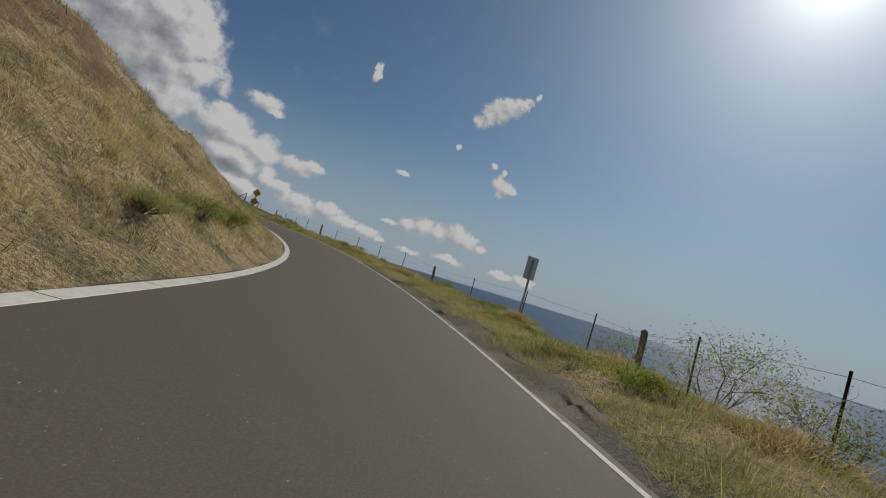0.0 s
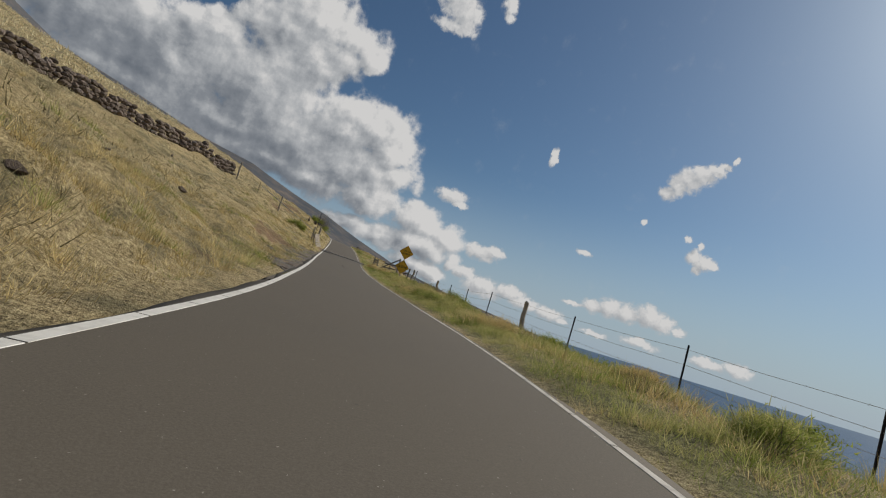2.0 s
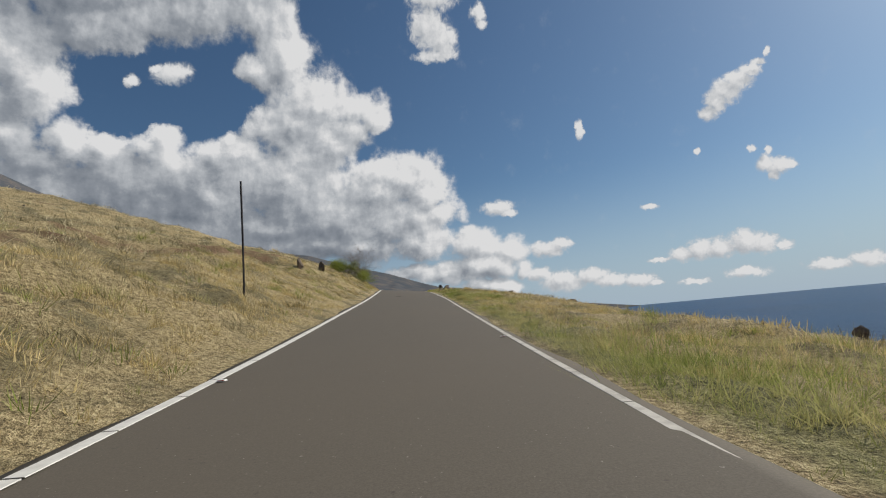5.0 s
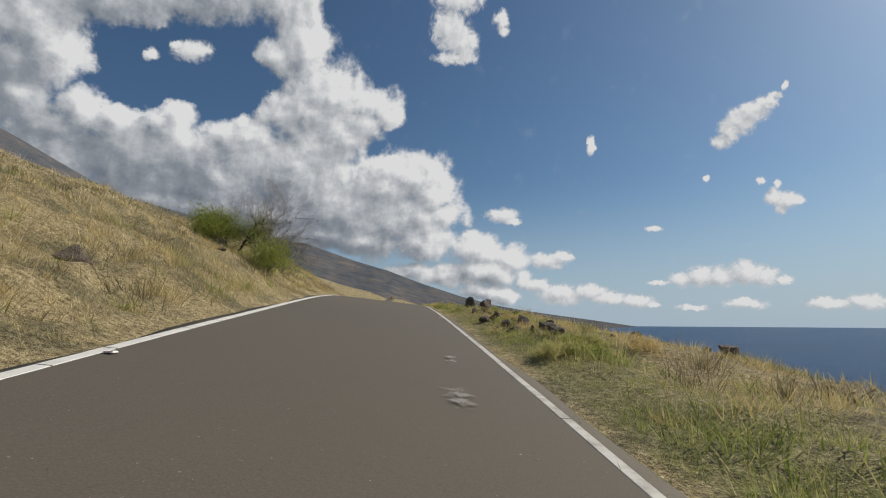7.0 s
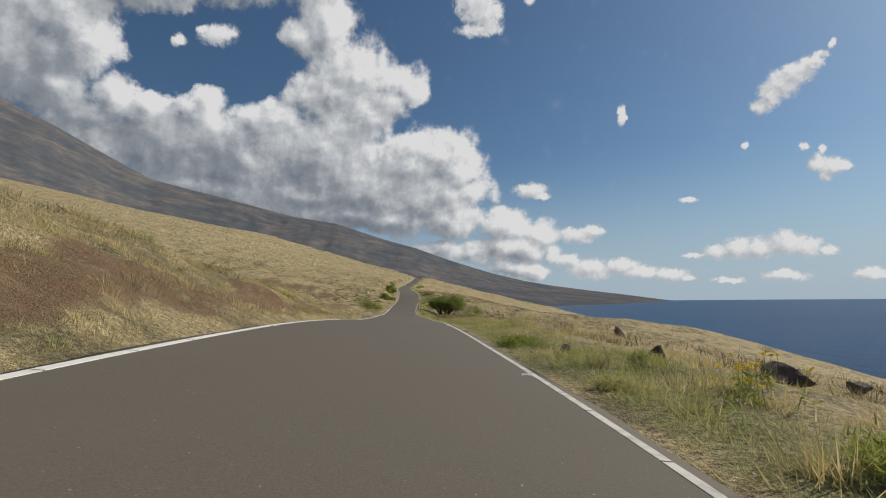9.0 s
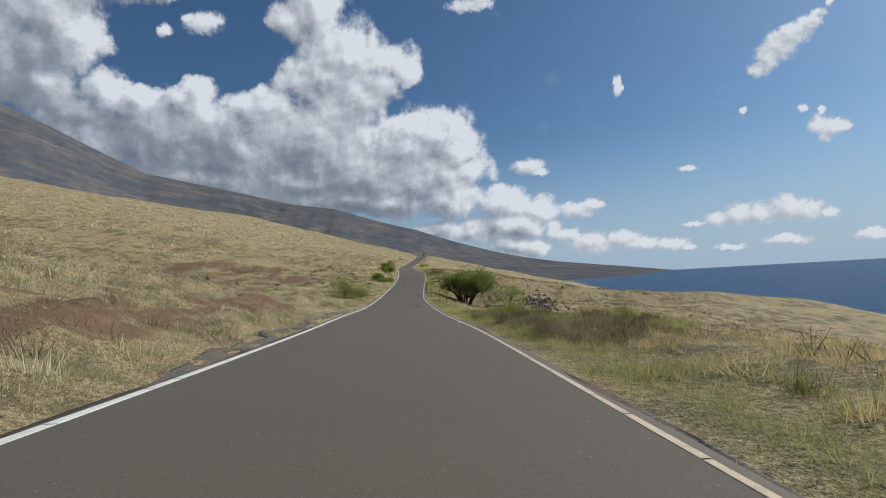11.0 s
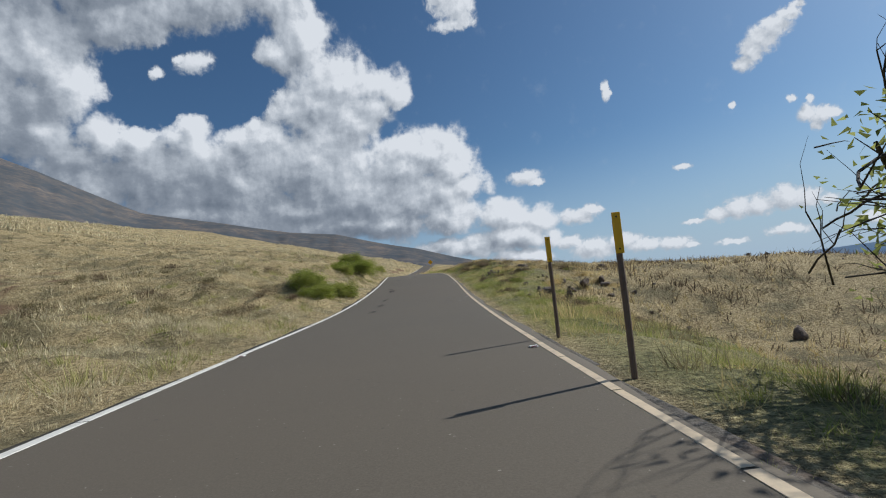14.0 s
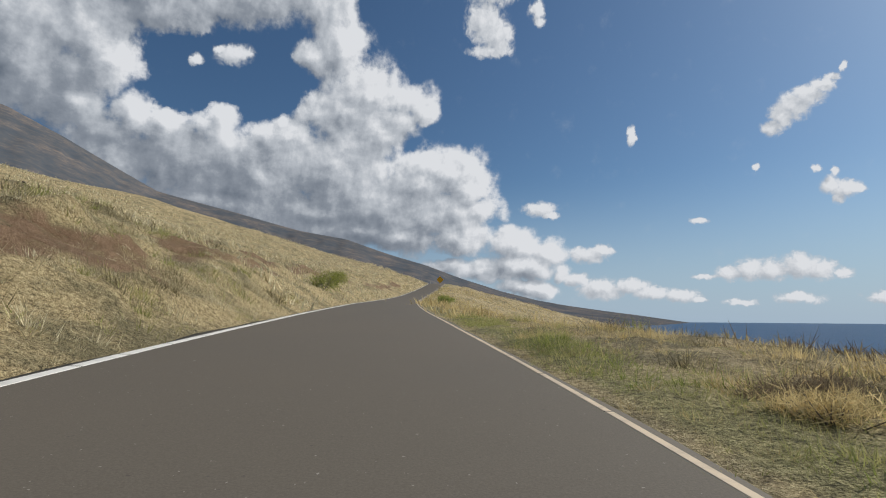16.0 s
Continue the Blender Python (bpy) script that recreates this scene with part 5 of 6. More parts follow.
def build_sea_fence():
    steel = [(2, 6.4), (5.5, 6.4), (8, 6.45), (11.5, 6.5), (15.6, 6.55), (20.2, 6.65), (28.8, 6.75), (32.5, 6.5), (35.6, 6.1), (40, 6.05), (46.8, 5.95), (50.5, 6.0), (54.5, 6.1), (62.5, 5.2)]
    wood = [(9.7, 6.5), (24.4, 6.7), (43.1, 5.92), (58.3, 6.2), (64.3, 5.3)]
    base = on_ground(30, 6.6)
    rng = random.Random(21)
    fence = thing("barbed_wire_fence", base, 0, "barbed wire fence of steel stakes and old wooden posts", "fence")
    tops = []
    for s, lat in steel:
        g = on_ground(s, lat)
        top = g + Vector((rng.uniform(-0.05, 0.05), rng.uniform(-0.05, 0.05), 1.28))
        bm = bmesh.new()
        a, b = g - base - Vector((0, 0, 0.3)), top - base
        beam(bm, a, b, 0.042, 0.006, up=(1, 0, 0), bevel=0)
        beam(bm, a, b, 0.006, 0.042, up=(1, 0, 0), bevel=0)
        part("steel_stake", bm, DARK_STEEL, fence)
        tops.append((s, g - base, top - base))
    for s, lat in wood:
        g = on_ground(s, lat)
        pale = s > 40
        top = g + Vector((rng.uniform(-0.08, 0.08), rng.uniform(-0.06, 0.06), 1.3 if pale else 1.05))
        bm = bmesh.new()
        post_round(bm, g - base - Vector((0, 0, 0.3)), top - base, 0.085, rng, 0.55 if pale else 0.2)
        part("wooden_post", bm, WOOD if pale else DARK_WOOD, fence, "crooked pale weathered post" if pale else "thick dark stump of a post")
        tops.append((s, g - base, top - base))
    tops.sort(key=lambda t: t[0])
    for share in (0.93, 0.70, 0.47, 0.24):
        bm = bmesh.new()
        pts = []
        for (s0, g0, t0), (s1, g1, t1) in zip(tops, tops[1:]):
            a, b = g0.lerp(t0, share), g1.lerp(t1, share)
            pts += [a, a.lerp(b, 0.5) - Vector((0, 0, 0.02))]
        pts.append(tops[-1][1].lerp(tops[-1][2], share))
        rod(bm, pts, 0.0045, 4)
        for a, b in zip(pts, pts[1:]):
            n = max(1, int((b - a).length / 0.35))
            for k in range(n):
                p = a.lerp(b, (k + 0.5) / n)
                rod(bm, [p + Vector((0.012, 0, 0.016)), p - Vector((0.012, 0, 0.016))], 0.003, 3)
        part("barbed_wire", bm, STEEL, fence)


# ---- signs ----
def lettering(text, size, mat, parent, where, turn):
    cu = bpy.data.curves.new("lettering", "FONT")
    cu.body, cu.size, cu.align_x, cu.align_y = text, size, "CENTER", "CENTER"
    cu.extrude, cu.offset, cu.space_character = 0.002, 0.002, 1.12
    tmp = bpy.data.objects.new("lettering", cu)
    scene.collection.objects.link(tmp)
    bpy.context.view_layer.update()
    me = bpy.data.meshes.new_from_object(tmp)
    bpy.data.objects.remove(tmp)
    me.materials.append(mat)
    ob = new("lettering", me)
    ob.parent = parent
    ob.matrix_local = Matrix.Translation(where) @ turn
    return ob


def diamond(bm, half, thick, z, corner=0.07):
    """A rounded square plate standing on its corner, facing -y."""
    pts = []
    for k in range(4):
        a = math.pi / 2 * k
        tip = Vector((math.cos(a), 0, math.sin(a))) * half
        for t in (-0.5, 0, 0.5):
            d = Vector((math.cos(a + t), 0, math.sin(a + t)))
            pts.append(tip * (1 - corner * 1.5) + d * half * corner * 1.1)
    front = [bm.verts.new(p + Vector((0, -thick / 2, z))) for p in pts]
    rear = [bm.verts.new(p + Vector((0, thick / 2, z))) for p in pts]
    bm.faces.new(front)
    bm.faces.new(rear[::-1])
    n = len(pts)
    for k in range(n):
        bm.faces.new((front[k], rear[k], rear[(k + 1) % n], front[(k + 1) % n]))


def diamond_sign(name, where, yaw, centres, texts, half, label, post_h, post_mat):
    root = thing(name, where, yaw, label, "road sign")
    bm = bmesh.new()
    beam(bm, (0, 0.045, -0.4), (0, 0.045, post_h), 0.065, 0.065, up=(1, 0, 0))
    part("post", bm, post_mat, root)
    turn = Matrix.Rotation(radians(90), 4, "X")
    for z, lines in zip(centres, texts):
        bm = bmesh.new()
        diamond(bm, half, 0.006, z)
        panel = part("panel", bm, AMBER, root)
        bm = bmesh.new()
        n = 4
        for k in range(4):
            a, b = math.pi / 2 * k, math.pi / 2 * (k + 1)
            r = half * 0.90
            beam(bm, (math.cos(a) * r, -0.006, z + math.sin(a) * r), (math.cos(b) * r, -0.006, z + math.sin(b) * r), 0.012 * half / 0.62, 0.003, up=(0, 1, 0), bevel=0)
        part("border", bm, BLACK, panel, "thin black border line")
        for (text, size, dz) in lines:
            lettering(text, size, BLACK, panel, (0, -0.007, z + dz), turn)
        for dz in (-0.82, 0.82):
            bm = bmesh.new()
            rod(bm, [(0, -0.012, z + dz * half), (0, 0.02, z + dz * half)], 0.014, 6)
            part("bolt", bm, GALV, panel)
    return root


def build_signs():
    w = on_ground(59.4, 3.68)
    up = road_point(59.4, 3.68).z - w.z
    diamond_sign("warning_sign", w, road_yaw(59.4) + 5, (up + 1.93, up + 0.92), ((("CATTLE", 0.145, 0.085), ("GUARD", 0.145, -0.085)), (("SLOW", 0.225, 0.0),)), 0.495,
                 "two faded amber diamond signs reading cattle guard and slow", up + 2.3, WOOD)
    w = on_ground(297.0, 1.75)
    diamond_sign("warning_sign", w, road_yaw(297), (1.75,), ((),), 0.62, "faded amber diamond sign on a post at the crest", 2.0, WOOD)
    # the back of a rectangular sign
    w = on_ground(13.1, 5.1)
    root = thing("road_sign", w, road_yaw(13) + 14, "grey back of a rectangular sign on a steel post", "road sign")
    bm = bmesh.new()
    beam(bm, (0, 0, -0.3), (0, 0, 1.85), 0.055, 0.05, up=(1, 0, 0))
    part("post", bm, GALV, root)
    bm = bmesh.new()
    beam(bm, (0, 0.04, 1.24), (0, 0.04, 1.92), 0.42, 0.004, up=(1, 0, 0), bevel=0.001)
    me = part("panel", bm, SIGN_BACK, root)
    for z in (1.32, 1.84):
        for x in (-0.17, 0.17):
            bm = bmesh.new()
            rod(bm, [(x, 0.03, z), (x, 0.05, z)], 0.012, 6)
            part("rivet", bm, DARK_STEEL, me)


def build_delineators():
    first = None
    for s, lat in ((165.5, 2.25), (168.0, 1.95), (171.5, 1.49), (174.6, 1.28), (178.0, 1.30), (180.3, 1.27), (182.5, 1.35)):
        w = on_ground(s, lat)
        m = Matrix.Translation(w) @ Matrix.Rotation(radians(road_yaw(s) + random.uniform(-8, 8)), 4, "Z") @ Matrix.Rotation(radians(random.uniform(1.5, 3.0)), 4, "Y")
        if first is None:
            first = thing("delineator", w, 0, "steel roadside delineator post with a yellow reflector strip", "delineator", "delineators along the verge")
            bm = bmesh.new()
            rod(bm, [(0, 0.012, -0.3), (0.004, 0.012, 0.5), (0, 0.012, 1.02)], 0.021, 10)
            part("post", bm, RUSTY, first)
            bm = bmesh.new()
            beam(bm, (0, -0.012, 0.80), (0, -0.012, 1.07), 0.006, 0.056, up=(0, 1, 0), bevel=0.002)
            strip = part("reflector", bm, YELLOW, first, "yellow reflector strip")
            for z in (0.83, 1.04):
                bm = bmesh.new()
                rod(bm, [(0, -0.018, z), (0, -0.01, z)], 0.006, 6)
                part("rivet", bm, DARK_STEEL, strip)
            first.matrix_world = m
        else:
            copy_thing(first, m)


def build_markers():
    right = (21, 38.5, 56.5, 74, 82, 90.5, 100, 108, 116.5, 125, 134, 147, 156, 164.5, 173.2, 182, 191, 199, 207)
    left = (15, 29, 44, 57.6, 72, 84, 93, 101, 110, 120, 147, 157, 166, 174.6, 184, 193.5, 202)
    first = None
    for side, spots in ((1, right), (-1, left)):
        for s in spots:
            w = np.interp(s, FINE, ROAD[:, 5 if side > 0 else 4])
            m = Matrix.Translation(road_point(s, side * (w - 0.10), 0.006)) @ Matrix.Rotation(radians(road_yaw(s)), 4, "Z")
            if first is None:
                first = thing("road_marker", (0, 0, 0), 0, "small raised white reflector stuck on the asphalt", "road marker", "raised road markers")
                bm = bmesh.new()
                lo = [bm.verts.new(p) for p in ((-0.04, -0.04, 0), (0.04, -0.04, 0), (0.04, 0.04, 0), (-0.04, 0.04, 0))]
                hi = [bm.verts.new(p) for p in ((-0.033, -0.018, 0.013), (0.033, -0.018, 0.013), (0.033, 0.018, 0.013), (-0.033, 0.018, 0.013))]
                bm.faces.new(hi)
                for k in range(4):
                    bm.faces.new((lo[k], lo[(k + 1) % 4], hi[(k + 1) % 4], hi[k]))
                part("shell", bm, MARKER_WHITE, first)
                bm = bmesh.new()
                beam(bm, (-0.028, -0.032, 0.006), (0.028, -0.032, 0.006), 0.008, 0.004, bevel=0)
                part("lens", bm, MARKER_RED, first, "red lens")
                first.matrix_world = m
            else:
                copy_thing(first, m)


build_grid()
build_right_wing()
build_left_wing()
build_sea_fence()
build_signs()
build_delineators()
build_markers()


# ---- the dry stone wall on the hill ----
def build_wall():
    line = [(73.8, -12.0), (66, -15.0), (58, -18.4), (48, -22.3), (36, -25.6)]
    base = on_ground(*line[0])
    wall = thing("stone_wall", base, 0, "low dry stone wall of dark lava stones across the hillside", "stone wall")
    rng = random.Random(9)
    meshes = []
    for k in range(6):
        bm = bmesh.new()
        bmesh.ops.create_icosphere(bm, subdivisions=1, radius=0.5)
        for v in bm.verts:
            v.co *= rng.uniform(0.8, 1.12)
            v.co.z *= 0.8
        me = bpy.data.meshes.new("stone")
        bm.to_mesh(me)
        bm.free()
        me.materials.append(LAVA if k % 2 else BROWN_ROCK)
        meshes.append(me)
    pts = [road_point(s, lat) for s, lat in line]
    count, rest, faces = 0, [], []
    for a, b in zip(pts, pts[1:]):
        n = int((b - a).length / 0.36)
        for k in range(n):
            p = a.lerp(b, (k + rng.random() * 0.3) / n)
            g = float(ground(p.x, p.y))
            for row in range(4):
                if row == 3 and rng.random() < 0.35:
                    continue
                count += 1
                size = rng.uniform(0.46, 0.62)
                loc = Vector((p.x + rng.uniform(-0.10, 0.10), p.y + rng.uniform(-0.12, 0.12), g + 0.10 + row * 0.27 + rng.uniform(-0.04, 0.04))) - base
                m = Matrix.Translation(loc) @ Euler((rng.uniform(-0.4, 0.4), rng.uniform(-0.4, 0.4), rng.uniform(0, 6))).to_matrix().to_4x4() @ Matrix.Diagonal((size * 1.2, size, size * 0.85, 1))
                me = rng.choice(meshes)
                if count > 298:
                    rest.extend((m @ v.co)[:] for v in me.vertices)
                    faces.extend([i + len(rest) - len(me.vertices) for i in f.vertices] for f in me.polygons)
                    continue
                ob = new("stone", me)
                ob.parent = wall
                ob.matrix_local = m
    tagged(under(raw("rubble", rest, faces, LAVA), wall), kind="stuff")


build_wall()


# ---- rocks ----
def lava_ridge():
    """Spots along the broken black outcrop that runs down from the tree: s, lat, size."""
    spots = []
    for k in range(420):
        t = random.random()
        s, lat = 189 - 22 * t, 13.6 - 3.7 * t
        spots.append((s + random.gauss(0, 1.0), lat + random.gauss(0, 0.8), random.choice((0.12, 0.18, 0.26, 0.36)) * (1.1 - 0.3 * t)))
    for s, lat in ((179, 15.0), (174.5, 13.1), (178.5, 18.6), (174, 19.6), (181.5, 18.9), (168, 10)):
        spots += [(s + random.gauss(0, 0.5), lat + random.gauss(0, 0.5), random.choice((0.12, 0.18, 0.28))) for _ in range(9)]
    return spots


def build_rocks():
    random.seed(31)
    g = "lava boulders by the road"
    # the row of boulders at the bend
    for s, lat, size, sq in ((103.5, 2.18, 0.36, 1.02), (103.5, 2.65, 0.50, 0.95), (103.0, 2.21, 0.17, 0.9), (103.5, 2.86, 0.27, 0.9), (103.0, 2.42, 0.25, 0.9), (105.5, 2.12, 0.36, 0.7),
                             (105.0, 2.33, 0.38, 0.5), (106.0, 2.84, 0.30, 0.7), (109.0, 3.40, 0.38, 0.8), (108.5, 2.9, 0.28, 0.8), (105.0, 2.85, 0.31, 0.6), (103.5, 2.05, 0.2, 0.4), (103.5, 1.8, 0.16, 0.6), (106.0, 3.32, 0.2, 0.8)):
        rock(s, lat, size * 0.92, 2 if sq > 1.0 else random.choice((0, 3, 6)), group=g, squash=sq)
    for s, lat, size, sq in ((97.6, 2.12, 0.36, 1.15), (97.0, 1.85, 0.46, 0.45), (97.5, 1.80, 0.20, 0.9), (98.5, 2.72, 0.18, 0.8), (98.5, 2.94, 0.18, 0.9), (101.5, 2.96, 0.40, 0.7), (102.0, 2.64, 0.38, 0.75), (102.0, 2.05, 0.32, 0.8),
                             (98.0, 1.97, 0.22, 0.7), (99.0, 1.96, 0.29, 0.9), (102.0, 2.33, 0.22, 0.8), (96.7, 2.1, 0.28, 0.6), (96.9, 2.35, 0.3, 0.7), (100.2, 2.2, 0.28, 0.8), (100.8, 2.5, 0.3, 0.7), (99.6, 2.35, 0.22, 0.8)):
        rock(s, lat, size * 1.05, random.choice((0, 3, 6)), group=g, squash=min(sq, 0.85))
    for k in range(34):
        t = (k + random.random()) / 34
        rock(96.5 + 16 * t, 2.05 + 1.15 * t + random.gauss(0, 0.22), random.uniform(0.16, 0.34), random.choice((0, 3, 6)), group=g, squash=random.uniform(0.55, 0.85), sink=0.12)
    for s, lat, size, sq in ((111.0, 3.34, 0.66, 0.65), (110.5, 3.1, 0.30, 0.8), (112.0, 3.35, 0.46, 0.7), (112.0, 3.04, 0.32, 0.6), (111.5, 3.5, 0.28, 0.8), (112.5, 3.0, 0.2, 0.8), (117.5, 4.69, 0.72, 0.8), (119.5, 4.14, 0.32, 0.9), (118.5, 6.6, 0.36, 0.7), (118.5, 2.26, 0.2, 0.8), (113.6, 3.2, 0.28, 0.8)):
        rock(s, lat, size * 0.9, random.choice((0, 3, 6)), group=g, squash=sq)
    for _ in range(40):
        rock(random.uniform(96, 113), random.uniform(1.9, 3.9), random.choice((0.07, 0.1, 0.13, 0.17)), group=g)
    # lava on the rise past the tree
    g2, word = "rocks on the seaward slope", "black jagged lava rock among scrub"
    for s, lat, size, sq in ((196.5, 3.67, 0.46, 0.6), (192.5, 2.35, 0.30, 0.5), (190.5, 3.02, 0.24, 0.9), (190.5, 3.14, 0.15, 1.1), (190.0, 3.12, 0.34, 0.8), (191.0, 4.03, 0.42, 0.5), (191.5, 4.62, 0.32, 1.1), (192.5, 5.45, 0.42, 0.7), (192.0, 5.32, 0.36, 0.5), (190.0, 3.69, 0.30, 0.7),
                             (192.0, 2.97, 0.18, 0.7), (192.5, 3.63, 0.17, 0.6), (191.0, 5.12, 0.26, 0.8), (192.5, 4.94, 0.2, 0.7), (189.0, 2.44, 0.13, 0.6)):
        rock(s, lat, size, random.choice((1, 3, 5, 7)), word, g2, squash=sq)
    for s, lat, size, sq in ((200.0, 4.54, 0.62, 0.55), (198.5, 2.73, 0.24, 0.8), (199.0, 2.49, 0.26, 0.5), (199.5, 2.21, 0.17, 0.6), (199.5, 2.9, 0.2, 0.6), (200.0, 3.04, 0.24, 0.5), (198.5, 2.95, 0.26, 0.7), (198.0, 3.05, 0.2, 0.9), (199.5, 3.03, 0.15, 0.7), (200.0, 2.87, 0.16, 0.5)):
        rock(s, lat, size, random.choice((1, 3, 5, 7)), word, g2, squash=sq)
    for _ in range(40):
        rock(random.uniform(188, 204), random.uniform(2.4, 7.0), random.choice((0.06, 0.09, 0.12, 0.16)), random.choice((1, 3, 5, 7)), word, g2)
    rock_field("slope_rocks", [(random.uniform(80, 135), random.uniform(6, 26), random.uniform(0.2, 0.5)) for _ in range(40)]
               + lava_ridge() + [(random.uniform(160, 214), random.uniform(6.5, 24), random.choice((0.10, 0.15, 0.2, 0.3))) for _ in range(130)], "dark lava rocks strewn over the slope above the sea")
    for s, lat, size in ((24.3, -2.75, 0.20), (25.6, -3.0, 0.2), (43.5, -5.9, 0.32), (32, -3.5, 0.22), (95.5, -4.0, 0.45), (92.5, -4.8, 0.5), (118.8, -9.6, 0.8), (138.1, -13.6, 0.7), (91, -5.6, 0.5)):
        rock(s, lat, size, 0 if size < 0.5 else 2, "brown rock sticking out of the grassy bank", "rocks on the bank")
    rock_field("bank_stones", [(random.uniform(0, 235), -random.uniform(3.4, 24), random.choice((0.1, 0.14, 0.2, 0.3))) for _ in range(70)], "brown stones sticking out of the grassy bank")
    # surf-line boulders, too many to count
    rng = np.random.default_rng(4)
    bm = bmesh.new()
    bmesh.ops.create_icosphere(bm, subdivisions=1, radius=0.5)
    bm.verts.ensure_lookup_table()
    v0 = np.array([v.co[:] for v in bm.verts])
    f0 = np.array([[v.index for v in f.verts] for f in bm.faces])
    bm.free()
    vs, fs, at = [], [], 0
    ys = 60 + (rng.random(14000) ** 1.6) * 900
    xs = rng.uniform(50, 150, 14000)
    zs = ground(xs, ys)
    ok = (zs > SEA_Z - 0.6) & (zs < SEA_Z + 3.0)
    for x, y, z in zip(xs[ok], ys[ok], zs[ok]):
        size = rng.uniform(0.8, 2.6)
        v = v0 * (1 + 0.3 * rng.uniform(-1, 1, (len(v0), 1))) * size * np.array([1.2, 1, 0.7])
        vs.append(v + np.array([x, y, z + 0.1 * size]))
        fs.append(f0 + at)
        at += len(v0)
    tagged(raw("shore_rocks", np.vstack(vs), np.vstack(fs), LAVA), "black lava boulders heaped along the water's edge", "shore rocks", kind="stuff")


build_rocks()


# ---- trees and shrubs ----
def build_plants():
    woody("thorn_tree", on_ground(179.3, 5.0, 0.1), 2, 22, 5.2, 0.80, 80000, 0.070, TREE_LEAF, BARK, "wide thorn tree with dark trunks and thin feathery leaves", "tree", depth=4, radius=0.11, leaf_low=1.1, rise=0.10, twig_share=0.10, leaf_spread=0.21,
          domes=((-1.15, 0.1, 2.55, 1.45), (0.9, -0.1, 2.45, 1.65), (2.0, 0.2, 2.1, 1.15), (-0.2, 0.0, 1.9, 1.5)))
    woody("bare_shrub", on_ground(178.6, 6.9, 0.1), 16, 9, 2.4, 0.35, 0, 0.05, TREE_LEAF, TWIG, "leafless grey thorn branches beside the tree", "shrub", depth=4, radius=0.014, rise=0.25)
    woody("shrub", on_ground(180.5, 9.0), 3, 6, 2.6, 0.8, 6500, 0.075, TREE_LEAF, BARK, "green thorn shrub beside the larger tree", "shrub", depth=3, radius=0.04, leaf_low=0.2)
    woody("shrub", on_ground(104.2, -5.0, 0.1), 5, 8, 1.9, 1.25, 24000, 0.036, SHRUB_LEAF, BARK, "green thorn shrub leaning along the bank", "shrub", lean=(-0.35, -0.3), depth=3, radius=0.05, leaf_low=0.5, rise=0.05, twig_share=0.1)
    woody("bare_shrub", on_ground(104.6, -4.1, 0.1), 6, 13, 3.0, 0.45, 0, 0.05, SHRUB_LEAF, TWIG, "leafless grey shrub with tangled twigs", "shrub", depth=4, radius=0.028, rise=0.3)
    woody("bare_shrub", on_ground(105.6, -3.9, 0.1), 7, 12, 2.1, 0.7, 0, 0.05, SHRUB_LEAF, TWIG, "leafless grey shrub with tangled twigs", "shrub", depth=4, radius=0.018, rise=0.2)
    woody("shrub", on_ground(102.6, -3.7, 0.1), 8, 6, 1.4, 0.8, 11000, 0.036, SHRUB_LEAF, TWIG, "low bright green bush at the foot of the bank", "shrub", depth=3, radius=0.025)
    woody("shrub", on_ground(172.4, -5.3, 0.1), 9, 8, 2.5, 0.75, 10000, 0.045, SHRUB_LEAF, TWIG, "tall bright green shrub on the grassy bank", "shrub", depth=3, radius=0.03)
    woody("shrub", on_ground(173.6, -4.3, 0.1), 10, 7, 1.7, 0.8, 7000, 0.045, SHRUB_LEAF, TWIG, "bright green shrub near the road's edge", "shrub", depth=3, radius=0.025)
    for k, (s, lat, h) in enumerate(((194.9, -4.0, 0.85), (196.6, -3.5, 0.9), (195.9, -4.6, 1.0), (203.6, -4.4, 0.85), (204.8, -4.7, 1.0), (206.0, -3.9, 1.1), (207.6, -4.2, 1.25), (209.3, -3.7, 1.5))):
        woody("shrub", on_ground(s, lat, 0.1), 20 + k, 10, h, 0.95, 15000, 0.050, SHRUB_LEAF, TWIG, "spreading bright green shrub beside the road", "shrub", depth=3, radius=0.025, group="green shrubs by the road")
    for k, (s, lat, h, n) in enumerate(((4.5, 5.0, 1.3, 1500), (6.6, 5.4, 1.5, 1800), (8.6, 5.2, 1.2, 900), (19.5, 5.2, 0.9, 1600), (30, 5.0, 0.5, 1400), (37.5, 5.2, 0.5, 2200), (46, 4.4, 0.7, 3200), (48.6, 4.7, 0.8, 3000), (51.5, 5.6, 0.8, 1200), (58.6, 5.9, 0.8, 900))):
        woody("shrub", on_ground(s, lat, 0.05), 40 + k, 6, h, 0.7, n * 2, 0.034, SHRUB_LEAF, TWIG, "thin half-bare green shrub by the fence", "shrub", depth=3, radius=0.016, twig_share=0.35, group="scrub along the fence")
    for k, (s, lat, h) in enumerate(((151.2, 3.1, 0.45), (67.6, -4.2, 0.75), (67.9, -4.7, 0.8), (158, 4.9, 1.2), (170, 8.5, 1.4), (238, -3.6, 1.3), (246, -4.2, 1.2), (262, 3.5, 1.0), (270, 4.2, 1.1), (253, 3.2, 0.8), (166, 5.5, 1.1))):
        woody("shrub", on_ground(s, lat, 0.05), 60 + k, 7, h, 0.8, 5000, 0.045, TREE_LEAF if lat > 0 else SHRUB_LEAF, TWIG, "small olive green shrub in dry grass", "shrub", depth=3, radius=0.02, group="scattered shrubs")
    # brush along the fence: green weeds grown through with straw
    rng = random.Random(8)
